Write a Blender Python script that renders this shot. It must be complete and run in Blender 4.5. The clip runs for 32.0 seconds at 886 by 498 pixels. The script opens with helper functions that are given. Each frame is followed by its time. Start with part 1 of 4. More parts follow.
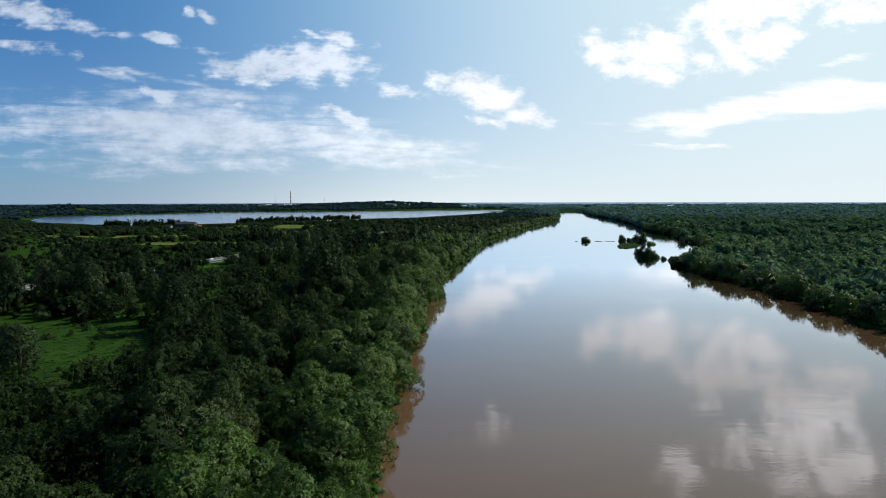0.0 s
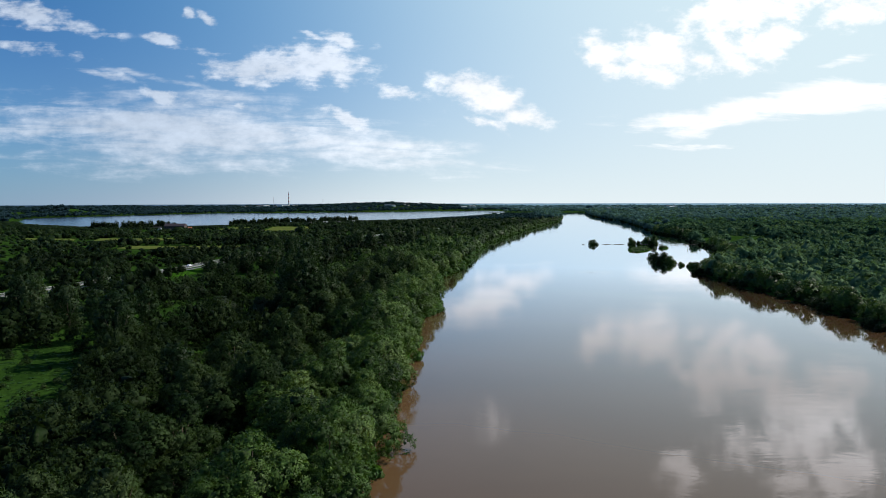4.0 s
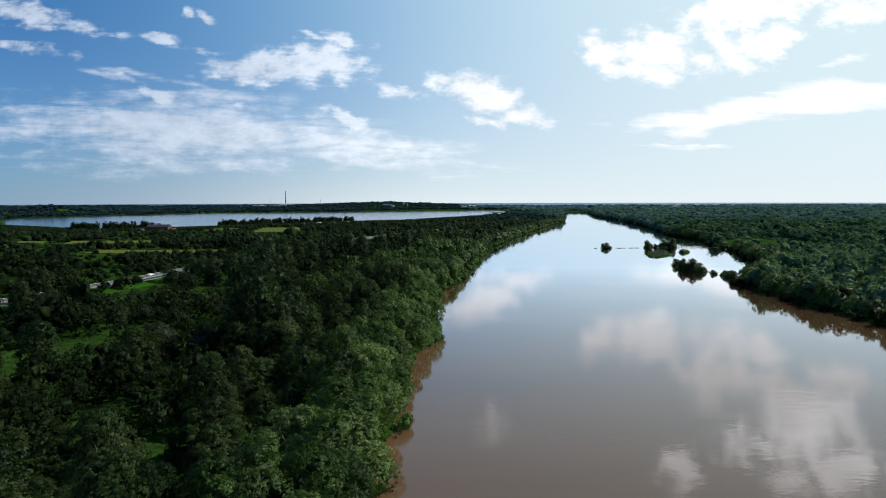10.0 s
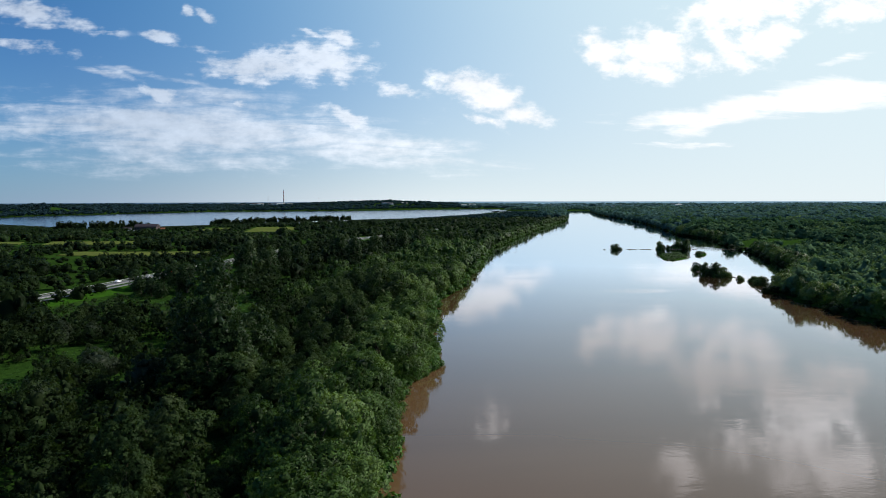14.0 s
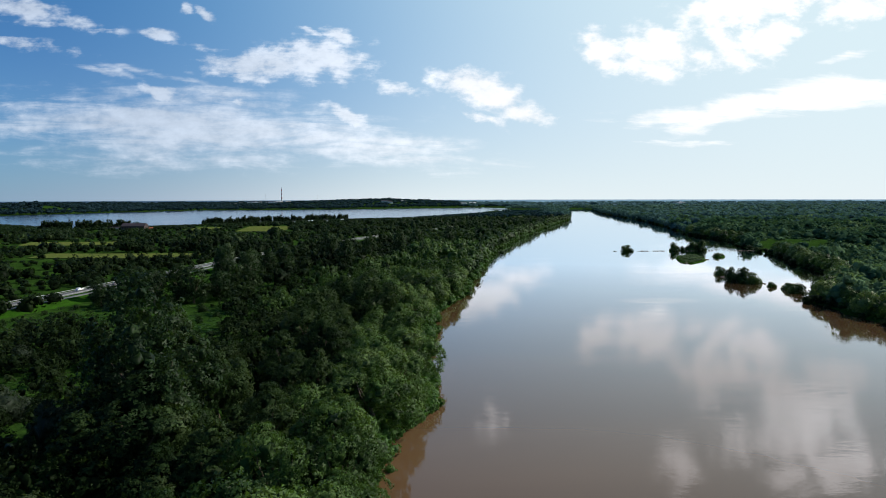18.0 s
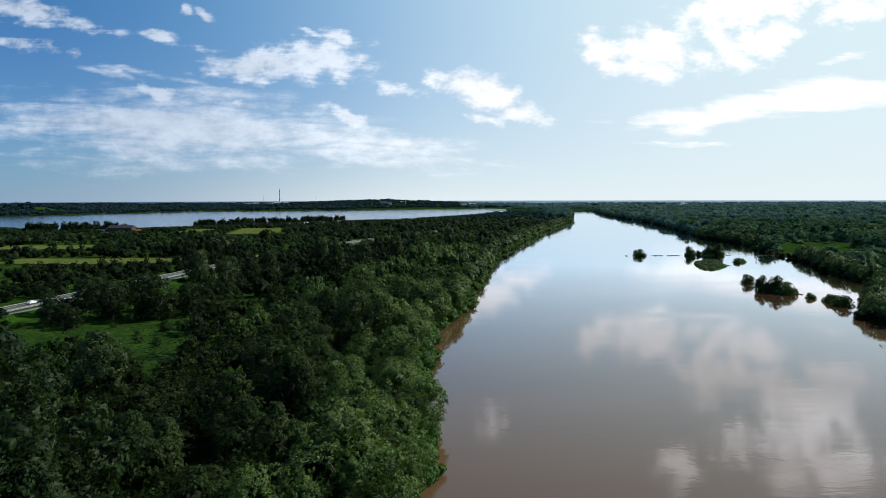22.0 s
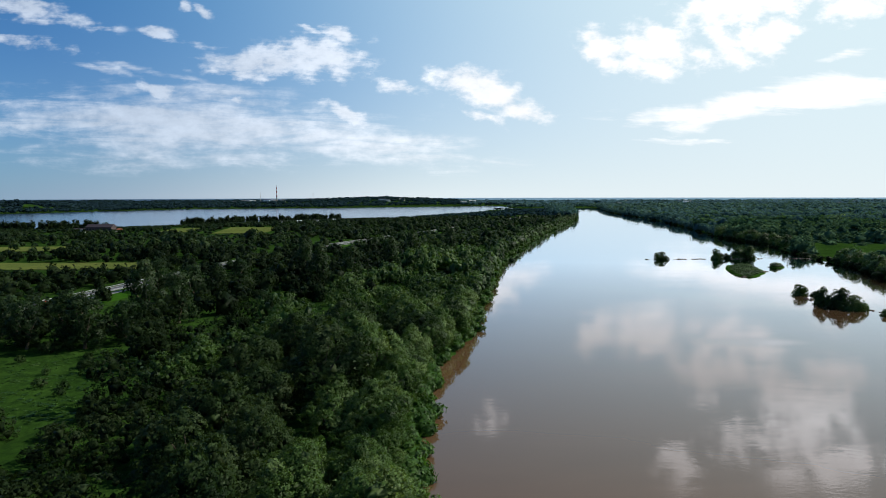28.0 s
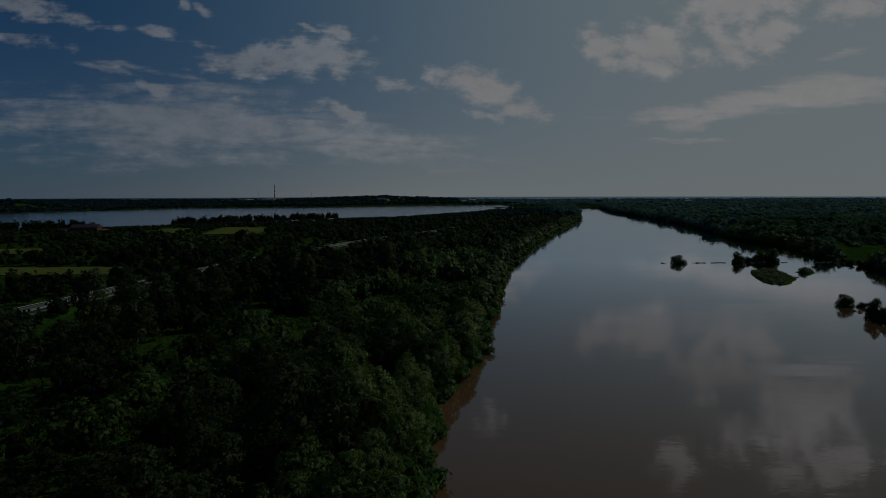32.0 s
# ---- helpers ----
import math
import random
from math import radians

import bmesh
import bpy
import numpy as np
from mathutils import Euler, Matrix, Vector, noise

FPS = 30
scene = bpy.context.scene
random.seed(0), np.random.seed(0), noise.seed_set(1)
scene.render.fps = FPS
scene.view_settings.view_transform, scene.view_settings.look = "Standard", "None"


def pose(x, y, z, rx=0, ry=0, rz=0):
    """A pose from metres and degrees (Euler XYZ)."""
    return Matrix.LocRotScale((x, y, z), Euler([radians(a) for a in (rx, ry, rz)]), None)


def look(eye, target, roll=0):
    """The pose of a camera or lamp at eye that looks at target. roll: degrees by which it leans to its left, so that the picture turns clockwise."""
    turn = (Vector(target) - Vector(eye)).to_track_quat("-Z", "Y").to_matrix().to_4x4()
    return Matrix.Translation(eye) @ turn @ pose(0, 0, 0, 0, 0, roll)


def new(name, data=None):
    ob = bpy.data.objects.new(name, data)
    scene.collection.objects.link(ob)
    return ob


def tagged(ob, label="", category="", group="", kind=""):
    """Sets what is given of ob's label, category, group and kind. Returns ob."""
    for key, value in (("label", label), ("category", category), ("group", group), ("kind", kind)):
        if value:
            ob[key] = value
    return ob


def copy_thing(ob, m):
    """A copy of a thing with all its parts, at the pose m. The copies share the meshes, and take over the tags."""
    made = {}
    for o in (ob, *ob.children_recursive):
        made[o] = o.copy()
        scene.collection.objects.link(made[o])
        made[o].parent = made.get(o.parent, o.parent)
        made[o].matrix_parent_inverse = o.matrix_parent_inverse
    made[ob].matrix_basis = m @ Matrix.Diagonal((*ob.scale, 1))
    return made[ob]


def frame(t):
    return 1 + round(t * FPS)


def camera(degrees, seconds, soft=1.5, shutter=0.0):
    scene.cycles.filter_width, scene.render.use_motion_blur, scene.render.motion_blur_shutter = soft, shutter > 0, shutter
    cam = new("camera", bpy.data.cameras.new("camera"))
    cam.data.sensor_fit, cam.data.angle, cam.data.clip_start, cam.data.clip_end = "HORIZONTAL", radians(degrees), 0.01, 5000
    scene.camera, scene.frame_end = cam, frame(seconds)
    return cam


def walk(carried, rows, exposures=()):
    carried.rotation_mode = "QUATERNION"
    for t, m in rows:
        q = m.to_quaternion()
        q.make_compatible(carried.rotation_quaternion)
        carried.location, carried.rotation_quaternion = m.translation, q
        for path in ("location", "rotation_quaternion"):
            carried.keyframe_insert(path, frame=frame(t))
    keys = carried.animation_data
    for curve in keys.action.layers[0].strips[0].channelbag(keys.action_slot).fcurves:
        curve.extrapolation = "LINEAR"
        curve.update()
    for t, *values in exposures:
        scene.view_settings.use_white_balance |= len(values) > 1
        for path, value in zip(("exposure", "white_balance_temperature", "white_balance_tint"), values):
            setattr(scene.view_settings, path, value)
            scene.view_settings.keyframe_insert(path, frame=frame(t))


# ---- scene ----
cam = camera(72, 32.0, soft=0.9)
PATH = [
    (0.0, pose(0.00, 0.00, 50.00, 85.361, 0.15, -0.072)),
    (2.0, pose(0.28, 19.78, 49.98, 85.398, 0.15, -0.083)),
    (3.5, pose(0.46, 34.47, 49.97, 85.430, 0.15, -0.091)),
    (5.5, pose(0.68, 53.88, 49.95, 85.478, 0.15, -0.103)),
    (7.0, pose(0.81, 68.28, 49.94, 85.473, 0.15, -0.112)),
    (9.0, pose(0.96, 87.30, 49.93, 85.424, 0.15, -0.125)),
    (11.0, pose(1.07, 106.10, 49.91, 85.391, 0.15, -0.138)),
    (13.0, pose(1.15, 124.69, 49.89, 85.332, 0.15, -0.152)),
    (14.5, pose(1.18, 138.48, 49.88, 85.242, 0.15, -0.163)),
    (16.5, pose(1.19, 156.68, 49.86, 85.210, 0.15, -0.178)),
    (18.0, pose(1.17, 170.19, 49.85, 85.099, 0.15, -0.190)),
    (19.5, pose(1.13, 183.58, 49.84, 85.019, 0.15, -0.203)),
    (21.0, pose(1.07, 196.84, 49.83, 85.136, 0.15, -0.215)),
    (23.0, pose(0.96, 214.33, 49.81, 85.197, 0.15, -0.233)),
    (25.0, pose(0.81, 231.61, 49.79, 85.089, 0.15, -0.251)),
    (27.5, pose(0.57, 252.90, 49.77, 84.946, 0.15, -0.274)),
    (29.0, pose(0.40, 265.51, 49.76, 84.893, 0.15, -0.289)),
    (30.5, pose(0.21, 277.99, 49.75, 84.847, 0.15, -0.304)),
    (32.0, pose(0.00, 290.36, 49.74, 84.827, 0.15, -0.319)),
]
FADE = [(0.0, 0.0), (30.6, 0.0), (30.8, -0.2), (31.0, -0.52), (31.2, -0.85), (31.4, -1.2), (31.6, -1.6), (31.8, -2.05), (32.0, -2.6)]
walk(cam, PATH, FADE)

# ---- light: world, sun ----
SUN_AZ, SUN_EL = 66.0, 38.0        # degrees clockwise from +y, above the horizon
sun_dir = Vector((math.sin(radians(SUN_AZ)) * math.cos(radians(SUN_EL)),
                  math.cos(radians(SUN_AZ)) * math.cos(radians(SUN_EL)), math.sin(radians(SUN_EL))))
sun_data = bpy.data.lights.new("sun", "SUN")
sun_data.energy, sun_data.angle, sun_data.color = 5.0, radians(0.53), (1.0, 0.95, 0.86)
sun = new("sun", sun_data)
sun.matrix_world = look((0, 0, 400), Vector((0, 0, 400)) - sun_dir)


class Nodes:
    """Short hand for building node trees."""

    def __init__(self, tree):
        self.tree = tree
        tree.nodes.clear()

    def add(self, kind, out=0, ins=None, operation=None, smoothstep=False):
        n = self.tree.nodes.new(kind)
        if operation:
            n.operation = operation
        if smoothstep:
            n.interpolation_type = "SMOOTHSTEP"
        for k, v in (ins or {}).items():
            self.set(n.inputs[k], v)
        return n.outputs[out] if n.outputs and out is not None else n

    def set(self, socket, v):
        if isinstance(v, bpy.types.NodeSocket):
            self.tree.links.new(v, socket)
        else:
            socket.default_value = v

    def math(self, op, a, b=0.0, c=0.0, clamp=False):
        value = self.add("ShaderNodeMath", ins={0: a, 1: b, 2: c}, operation=op)
        value.node.use_clamp = clamp
        return value

    def step(self, x, lo, hi, a=0.0, b=1.0):
        return self.add("ShaderNodeMapRange", ins={0: x, 1: lo, 2: hi, 3: a, 4: b}, smoothstep=True)

    def mix(self, f, a, b, blend="MIX"):
        n = self.tree.nodes.new("ShaderNodeMix")
        n.data_type, n.blend_type = "RGBA", blend
        self.set(n.inputs[0], f), self.set(n.inputs[6], a), self.set(n.inputs[7], b)
        return n.outputs[2]

    def noise(self, vec, scale, detail=3.0, rough=0.55, out=0, distortion=0.0):
        return self.add("ShaderNodeTexNoise", out, {"Vector": vec, "Scale": scale, "Detail": detail, "Roughness": rough, "Distortion": distortion})

    def xyz(self, x, y, z):
        return self.add("ShaderNodeCombineXYZ", ins={0: x, 1: y, 2: z})


def rgb(r, g, b):
    return (r, g, b, 1.0)


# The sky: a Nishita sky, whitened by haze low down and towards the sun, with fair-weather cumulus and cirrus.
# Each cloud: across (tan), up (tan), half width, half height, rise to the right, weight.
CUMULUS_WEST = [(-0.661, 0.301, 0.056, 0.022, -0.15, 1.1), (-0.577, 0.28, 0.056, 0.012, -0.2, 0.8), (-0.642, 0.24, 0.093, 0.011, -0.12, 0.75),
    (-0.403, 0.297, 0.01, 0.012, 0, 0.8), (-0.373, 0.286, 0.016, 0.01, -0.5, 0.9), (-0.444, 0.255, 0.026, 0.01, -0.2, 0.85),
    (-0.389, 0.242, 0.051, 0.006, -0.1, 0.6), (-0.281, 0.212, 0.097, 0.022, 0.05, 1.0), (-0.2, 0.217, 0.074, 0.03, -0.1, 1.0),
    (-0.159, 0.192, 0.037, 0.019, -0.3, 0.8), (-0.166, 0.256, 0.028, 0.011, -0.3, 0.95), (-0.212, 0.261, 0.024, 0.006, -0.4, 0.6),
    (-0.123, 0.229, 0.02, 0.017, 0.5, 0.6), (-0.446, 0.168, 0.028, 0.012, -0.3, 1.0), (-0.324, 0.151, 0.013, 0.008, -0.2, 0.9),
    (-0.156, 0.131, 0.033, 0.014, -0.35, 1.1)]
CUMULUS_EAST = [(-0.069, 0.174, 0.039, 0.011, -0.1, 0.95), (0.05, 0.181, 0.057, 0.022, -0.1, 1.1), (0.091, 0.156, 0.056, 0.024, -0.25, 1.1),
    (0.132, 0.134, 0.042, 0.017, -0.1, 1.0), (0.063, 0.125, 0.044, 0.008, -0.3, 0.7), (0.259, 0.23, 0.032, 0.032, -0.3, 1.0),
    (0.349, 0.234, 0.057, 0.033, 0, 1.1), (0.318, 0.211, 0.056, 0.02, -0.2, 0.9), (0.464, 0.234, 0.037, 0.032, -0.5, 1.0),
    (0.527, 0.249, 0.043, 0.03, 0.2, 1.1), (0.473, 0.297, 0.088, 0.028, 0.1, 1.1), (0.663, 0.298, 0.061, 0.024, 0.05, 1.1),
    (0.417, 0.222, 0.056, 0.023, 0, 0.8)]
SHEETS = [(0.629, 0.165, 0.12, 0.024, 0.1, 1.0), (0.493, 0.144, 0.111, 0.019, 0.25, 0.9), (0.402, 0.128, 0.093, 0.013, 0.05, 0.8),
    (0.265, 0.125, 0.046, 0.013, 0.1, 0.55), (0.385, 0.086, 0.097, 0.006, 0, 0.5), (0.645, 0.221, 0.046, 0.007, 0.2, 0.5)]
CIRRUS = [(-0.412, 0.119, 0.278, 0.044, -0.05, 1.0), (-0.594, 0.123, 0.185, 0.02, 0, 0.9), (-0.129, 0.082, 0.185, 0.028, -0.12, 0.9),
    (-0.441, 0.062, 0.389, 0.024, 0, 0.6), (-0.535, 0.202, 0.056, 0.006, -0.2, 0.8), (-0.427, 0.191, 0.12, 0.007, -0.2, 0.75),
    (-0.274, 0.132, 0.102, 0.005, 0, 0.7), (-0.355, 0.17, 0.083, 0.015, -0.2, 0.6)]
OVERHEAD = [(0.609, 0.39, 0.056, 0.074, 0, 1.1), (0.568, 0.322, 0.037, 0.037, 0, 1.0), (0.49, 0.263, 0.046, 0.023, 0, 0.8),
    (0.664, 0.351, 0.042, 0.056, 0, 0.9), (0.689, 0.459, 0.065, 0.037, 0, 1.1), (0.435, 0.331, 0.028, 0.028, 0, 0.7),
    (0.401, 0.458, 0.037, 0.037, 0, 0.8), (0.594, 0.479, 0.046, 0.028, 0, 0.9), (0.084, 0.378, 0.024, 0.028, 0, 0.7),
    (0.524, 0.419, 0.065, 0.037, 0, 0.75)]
world = bpy.data.worlds.new("sky")
scene.world = world
world.use_nodes = True
w = Nodes(world.node_tree)
way = w.add("ShaderNodeTexCoord", "Generated")
sep = w.add("ShaderNodeSeparateXYZ", None, {0: way})
dx, dy, dz = sep.outputs[0], sep.outputs[1], sep.outputs[2]
air = w.add("ShaderNodeTexSky", None)
air.sky_type, air.sun_disc, air.sun_elevation, air.sun_rotation = "NISHITA", False, radians(SUN_EL), radians(SUN_AZ)
air.altitude, air.air_density, air.dust_density, air.ozone_density = 100.0, 1.0, 0.4, 2.0
sky = air.outputs[0]
sky = w.mix(1.0, sky, rgb(0.009, 0.049, 0.091), "MULTIPLY")
up = w.math("MAXIMUM", dz, 0.0)
ahead = w.math("MAXIMUM", dy, 0.12)
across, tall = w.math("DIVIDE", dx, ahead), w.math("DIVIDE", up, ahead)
toward = w.add("ShaderNodeVectorMath", 1, {0: way, 1: tuple(sun_dir)}, operation="DOT_PRODUCT")
toward = w.math("MAXIMUM", toward, 0.0)
glow = w.math("MULTIPLY", w.step(toward, -0.16, 0.84), w.step(dz, 0.72, 0.40))
low = w.math("POWER", 2.718, w.math("MULTIPLY", up, w.step(dx, -0.40, 0.40, -7.5, -4.0)))
front = w.step(w.math("MULTIPLY_ADD", dx, 0.55, w.math("MULTIPLY", dy, 0.84)), -0.4, 0.85, 0.26, 1.0)
haze = w.math("MULTIPLY", w.math("MULTIPLY", low, 0.88), front)
dim = w.mix(w.step(dx, -0.62, 0.06), rgb(0.36, 0.45, 0.60), rgb(0.84, 0.915, 0.94))
veiled = w.mix(w.math("POWER", glow, 1.5), rgb(0.12, 0.49, 0.85), rgb(0.70, 0.90, 0.96))
body = w.mix(w.math("MULTIPLY", glow, 0.92), sky, veiled)
body = w.mix(haze, body, dim)
plane = w.add("ShaderNodeVectorMath", 0, {0: way, 1: w.xyz(w.math("ADD", up, 0.10), w.math("ADD", up, 0.10), 1.0)}, operation="DIVIDE")
warp = w.noise(w.xyz(across, w.math("MULTIPLY", tall, 1.5), 0.3), 11.0, 4.0, 0.6, out=1)
wsep = w.add("ShaderNodeSeparateXYZ", None, {0: w.add("ShaderNodeVectorMath", 0, {0: warp, 1: (0.5, 0.5, 0.5)}, operation="SUBTRACT")})
ax = w.math("MULTIPLY_ADD", wsep.outputs[0], 0.050, across)
ay = w.math("MULTIPLY_ADD", wsep.outputs[1], 0.030, tall)


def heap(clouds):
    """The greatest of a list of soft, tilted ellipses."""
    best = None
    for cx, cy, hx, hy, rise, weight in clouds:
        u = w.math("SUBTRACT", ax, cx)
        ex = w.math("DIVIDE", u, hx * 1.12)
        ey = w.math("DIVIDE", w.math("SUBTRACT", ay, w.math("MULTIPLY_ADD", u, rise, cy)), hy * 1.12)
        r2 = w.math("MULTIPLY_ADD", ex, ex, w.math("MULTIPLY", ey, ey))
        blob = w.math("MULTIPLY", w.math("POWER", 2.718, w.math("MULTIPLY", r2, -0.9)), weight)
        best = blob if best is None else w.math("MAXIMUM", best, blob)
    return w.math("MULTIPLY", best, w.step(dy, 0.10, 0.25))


fine = w.noise(w.xyz(across, w.math("MULTIPLY", tall, 1.7), 1.7), 26.0, 7.0, 0.60)
streak = w.noise(w.xyz(w.math("MULTIPLY_ADD", tall, 1.2, across), w.math("MULTIPLY", tall, 7.0), 4.1), 6.0, 7.0, 0.62, distortion=0.5)
wide = w.math("MULTIPLY", w.step(w.noise(plane, 1.1, 7.0, 0.6), 0.50, 0.80), w.step(tall, 0.50, 0.75, 0.0, 0.40))
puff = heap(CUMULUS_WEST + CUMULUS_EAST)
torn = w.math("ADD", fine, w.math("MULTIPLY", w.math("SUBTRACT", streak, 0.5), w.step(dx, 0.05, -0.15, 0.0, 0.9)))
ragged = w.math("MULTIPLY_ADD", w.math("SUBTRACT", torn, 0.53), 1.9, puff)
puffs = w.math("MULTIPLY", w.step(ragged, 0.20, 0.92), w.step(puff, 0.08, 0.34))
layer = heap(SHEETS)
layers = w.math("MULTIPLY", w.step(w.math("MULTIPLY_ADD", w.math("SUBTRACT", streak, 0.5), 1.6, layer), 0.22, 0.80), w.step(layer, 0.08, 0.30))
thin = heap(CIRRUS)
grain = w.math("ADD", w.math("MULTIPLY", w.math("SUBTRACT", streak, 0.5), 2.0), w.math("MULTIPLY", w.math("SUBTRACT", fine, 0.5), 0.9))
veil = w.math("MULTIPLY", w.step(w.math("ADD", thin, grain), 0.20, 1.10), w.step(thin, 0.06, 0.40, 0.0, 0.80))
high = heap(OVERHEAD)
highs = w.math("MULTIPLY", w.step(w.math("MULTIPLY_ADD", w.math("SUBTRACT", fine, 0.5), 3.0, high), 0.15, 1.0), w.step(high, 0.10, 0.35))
puffs = w.math("MULTIPLY", puffs, w.step(dx, -0.12, 0.05, 0.82, 1.0))
cover = w.math("MAXIMUM", w.math("MAXIMUM", puffs, layers), w.math("MAXIMUM", w.math("MAXIMUM", veil, highs), wide), clamp=True)
cover = w.math("MULTIPLY", cover, 0.93)
white = w.mix(w.step(dx, -0.50, 0.40), rgb(0.62, 0.70, 0.82), rgb(1.42, 1.42, 1.43))
lift = w.math("MULTIPLY", w.step(tall, 0.31, 0.40, 1.0, 1.9), w.math("MULTIPLY_ADD", w.math("MULTIPLY", fine, w.step(dx, 0.2, -0.2, 0.3, 0.9)), 0.8, 0.68))
white = w.mix(1.0, white, w.add("ShaderNodeCombineColor", ins={0: lift, 1: lift, 2: lift}), "MULTIPLY")
body = w.mix(cover, body, white)
# the plain beyond the last woods: a band of sky colour, blue haze painted in
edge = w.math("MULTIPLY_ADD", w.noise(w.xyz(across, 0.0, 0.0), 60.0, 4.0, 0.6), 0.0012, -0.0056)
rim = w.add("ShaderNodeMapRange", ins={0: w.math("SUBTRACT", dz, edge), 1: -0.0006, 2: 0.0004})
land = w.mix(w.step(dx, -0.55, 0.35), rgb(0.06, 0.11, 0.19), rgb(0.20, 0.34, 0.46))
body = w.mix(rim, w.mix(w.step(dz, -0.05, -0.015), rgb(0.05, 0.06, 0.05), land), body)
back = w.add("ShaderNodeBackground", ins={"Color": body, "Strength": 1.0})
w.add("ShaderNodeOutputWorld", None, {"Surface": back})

# ---- materials ----
def material(name):
    m = bpy.data.materials.new(name)
    m.use_nodes = True
    return m, Nodes(m.node_tree)


def out(n, shader):
    n.add("ShaderNodeOutputMaterial", None, {"Surface": shader})


def foliage(name, dark, mid, pale, grain=3.0, patch=0.09, leaf=0.34, clear=0.34, rough_grain=0.8, gloss=0.10):
    """Leaves: patches of deep and pale green from tree to tree, a grain of single leaves, some light let through."""
    m, n = material(name)
    place = n.add("ShaderNodeNewGeometry", "Position")
    island = n.add("ShaderNodeNewGeometry", "Random Per Island")
    each = n.add("ShaderNodeObjectInfo", "Random")
    big = n.noise(place, patch, 2.0, 0.5)
    big = n.math("ADD", n.math("MULTIPLY_ADD", n.math("SUBTRACT", big, 0.5), 2.4, 0.45), n.math("MULTIPLY_ADD", each, 0.5, -0.25), clamp=True)
    col = n.mix(n.step(big, 0.0, 0.6), rgb(*dark), rgb(*mid))
    col = n.mix(n.step(big, 0.55, 1.0), col, rgb(*pale))
    speck = n.noise(place, grain, 3.0, 0.8)
    bright = n.math("MULTIPLY", n.math("MULTIPLY_ADD", island, leaf * 2, 1.0 - leaf), n.math("MULTIPLY_ADD", speck, rough_grain, 1.0 - rough_grain * 0.5))
    col = n.mix(1.0, col, n.add("ShaderNodeCombineColor", ins={0: bright, 1: bright, 2: bright}), "MULTIPLY")
    bump = n.add("ShaderNodeBump", ins={"Strength": 0.25, "Distance": 0.3, "Height": speck})
    bs = n.add("ShaderNodeBsdfPrincipled", ins={"Base Color": col, "Roughness": 0.45, "Specular IOR Level": gloss, "Normal": bump})
    tr = n.add("ShaderNodeBsdfTranslucent", ins={"Color": n.mix(1.0, col, rgb(1.2, 1.25, 0.6), "MULTIPLY")})
    out(n, n.add("ShaderNodeMixShader", ins={0: clear, 1: bs, 2: tr}))
    return m


LEAF = foliage("willow_leaves", (0.018, 0.040, 0.010), (0.056, 0.106, 0.024), (0.108, 0.162, 0.052))
# deep woodland green, with the dimness of the left side put into the colour
LEAF_WOOD_SHADED = foliage("woodland_leaves_shaded", (0.007, 0.014, 0.005), (0.014, 0.026, 0.008), (0.028, 0.045, 0.017), patch=0.06, gloss=0.03)
# leaves of the distance: aerial haze is mixed into the base colour as blue
LEAF_FAR_HAZED = foliage("distant_leaves_hazed", (0.046, 0.094, 0.098), (0.060, 0.118, 0.118), (0.084, 0.149, 0.134), grain=0.3, patch=0.012, leaf=0.12, rough_grain=0.5, gloss=0.0)
LEAF_SHORE_HAZED = foliage("lakeshore_leaves_hazed", (0.014, 0.032, 0.042), (0.020, 0.042, 0.054), (0.030, 0.058, 0.068), grain=0.3, patch=0.012, leaf=0.12, rough_grain=0.5, gloss=0.0)
LEAF_HORIZON_HAZED = foliage("horizon_leaves_hazed", (0.069, 0.132, 0.161), (0.083, 0.152, 0.182), (0.101, 0.172, 0.198), grain=0.2, patch=0.006, leaf=0.1, rough_grain=0.4, gloss=0.0)
# inland willow leaves, with the shadier look of these trees put into the colour
LEAF_INLAND_SHADED = foliage("inland_willow_leaves_shaded", (0.011, 0.024, 0.008), (0.030, 0.053, 0.017), (0.058, 0.082, 0.035), gloss=0.04)
# green across the river, lifted and slightly blued to carry haze in the colour
LEAF_PLAIN_HAZED = foliage("plain_leaves_hazed", (0.033, 0.075, 0.040), (0.069, 0.127, 0.067), (0.123, 0.191, 0.098), grain=1.1, patch=0.03, leaf=0.15, rough_grain=1.1, gloss=0.0)
LEAF_SILVER = foliage("silver_willow_leaves", (0.024, 0.036, 0.020), (0.040, 0.057, 0.032), (0.061, 0.081, 0.049))
LEAF_FRESH = foliage("bank_scrub_leaves", (0.022, 0.058, 0.010), (0.040, 0.094, 0.016), (0.062, 0.120, 0.026))
LEAF_POPLAR = foliage("poplar_leaves", (0.010, 0.024, 0.008), (0.022, 0.044, 0.013), (0.043, 0.068, 0.029))


def plain(name, color, rough=0.6, metal=0.0, vary=0.25, scale=3.0, bump=0.0, fine=0):
    m, n = material(name)
    pos = n.add("ShaderNodeTexCoord", "Object")
    a = n.noise(pos, scale, 4.0, 0.6)
    b = n.noise(pos, scale * 9, 2.0, 0.6)
    f = n.math("MULTIPLY_ADD", n.math("ADD", n.math("MULTIPLY", a, 0.7), n.math("MULTIPLY", b, 0.3)), vary * 2, 1.0 - vary)
    col = n.mix(1.0, rgb(*color), n.add("ShaderNodeCombineColor", ins={0: f, 1: f, 2: f}), "MULTIPLY")
    ins = {"Base Color": col, "Roughness": rough, "Metallic": metal}
    if bump:
        ins["Normal"] = n.add("ShaderNodeBump", ins={"Strength": bump, "Distance": 0.05, "Height": b})
    out(n, n.add("ShaderNodeBsdfPrincipled", ins=ins))
    return m


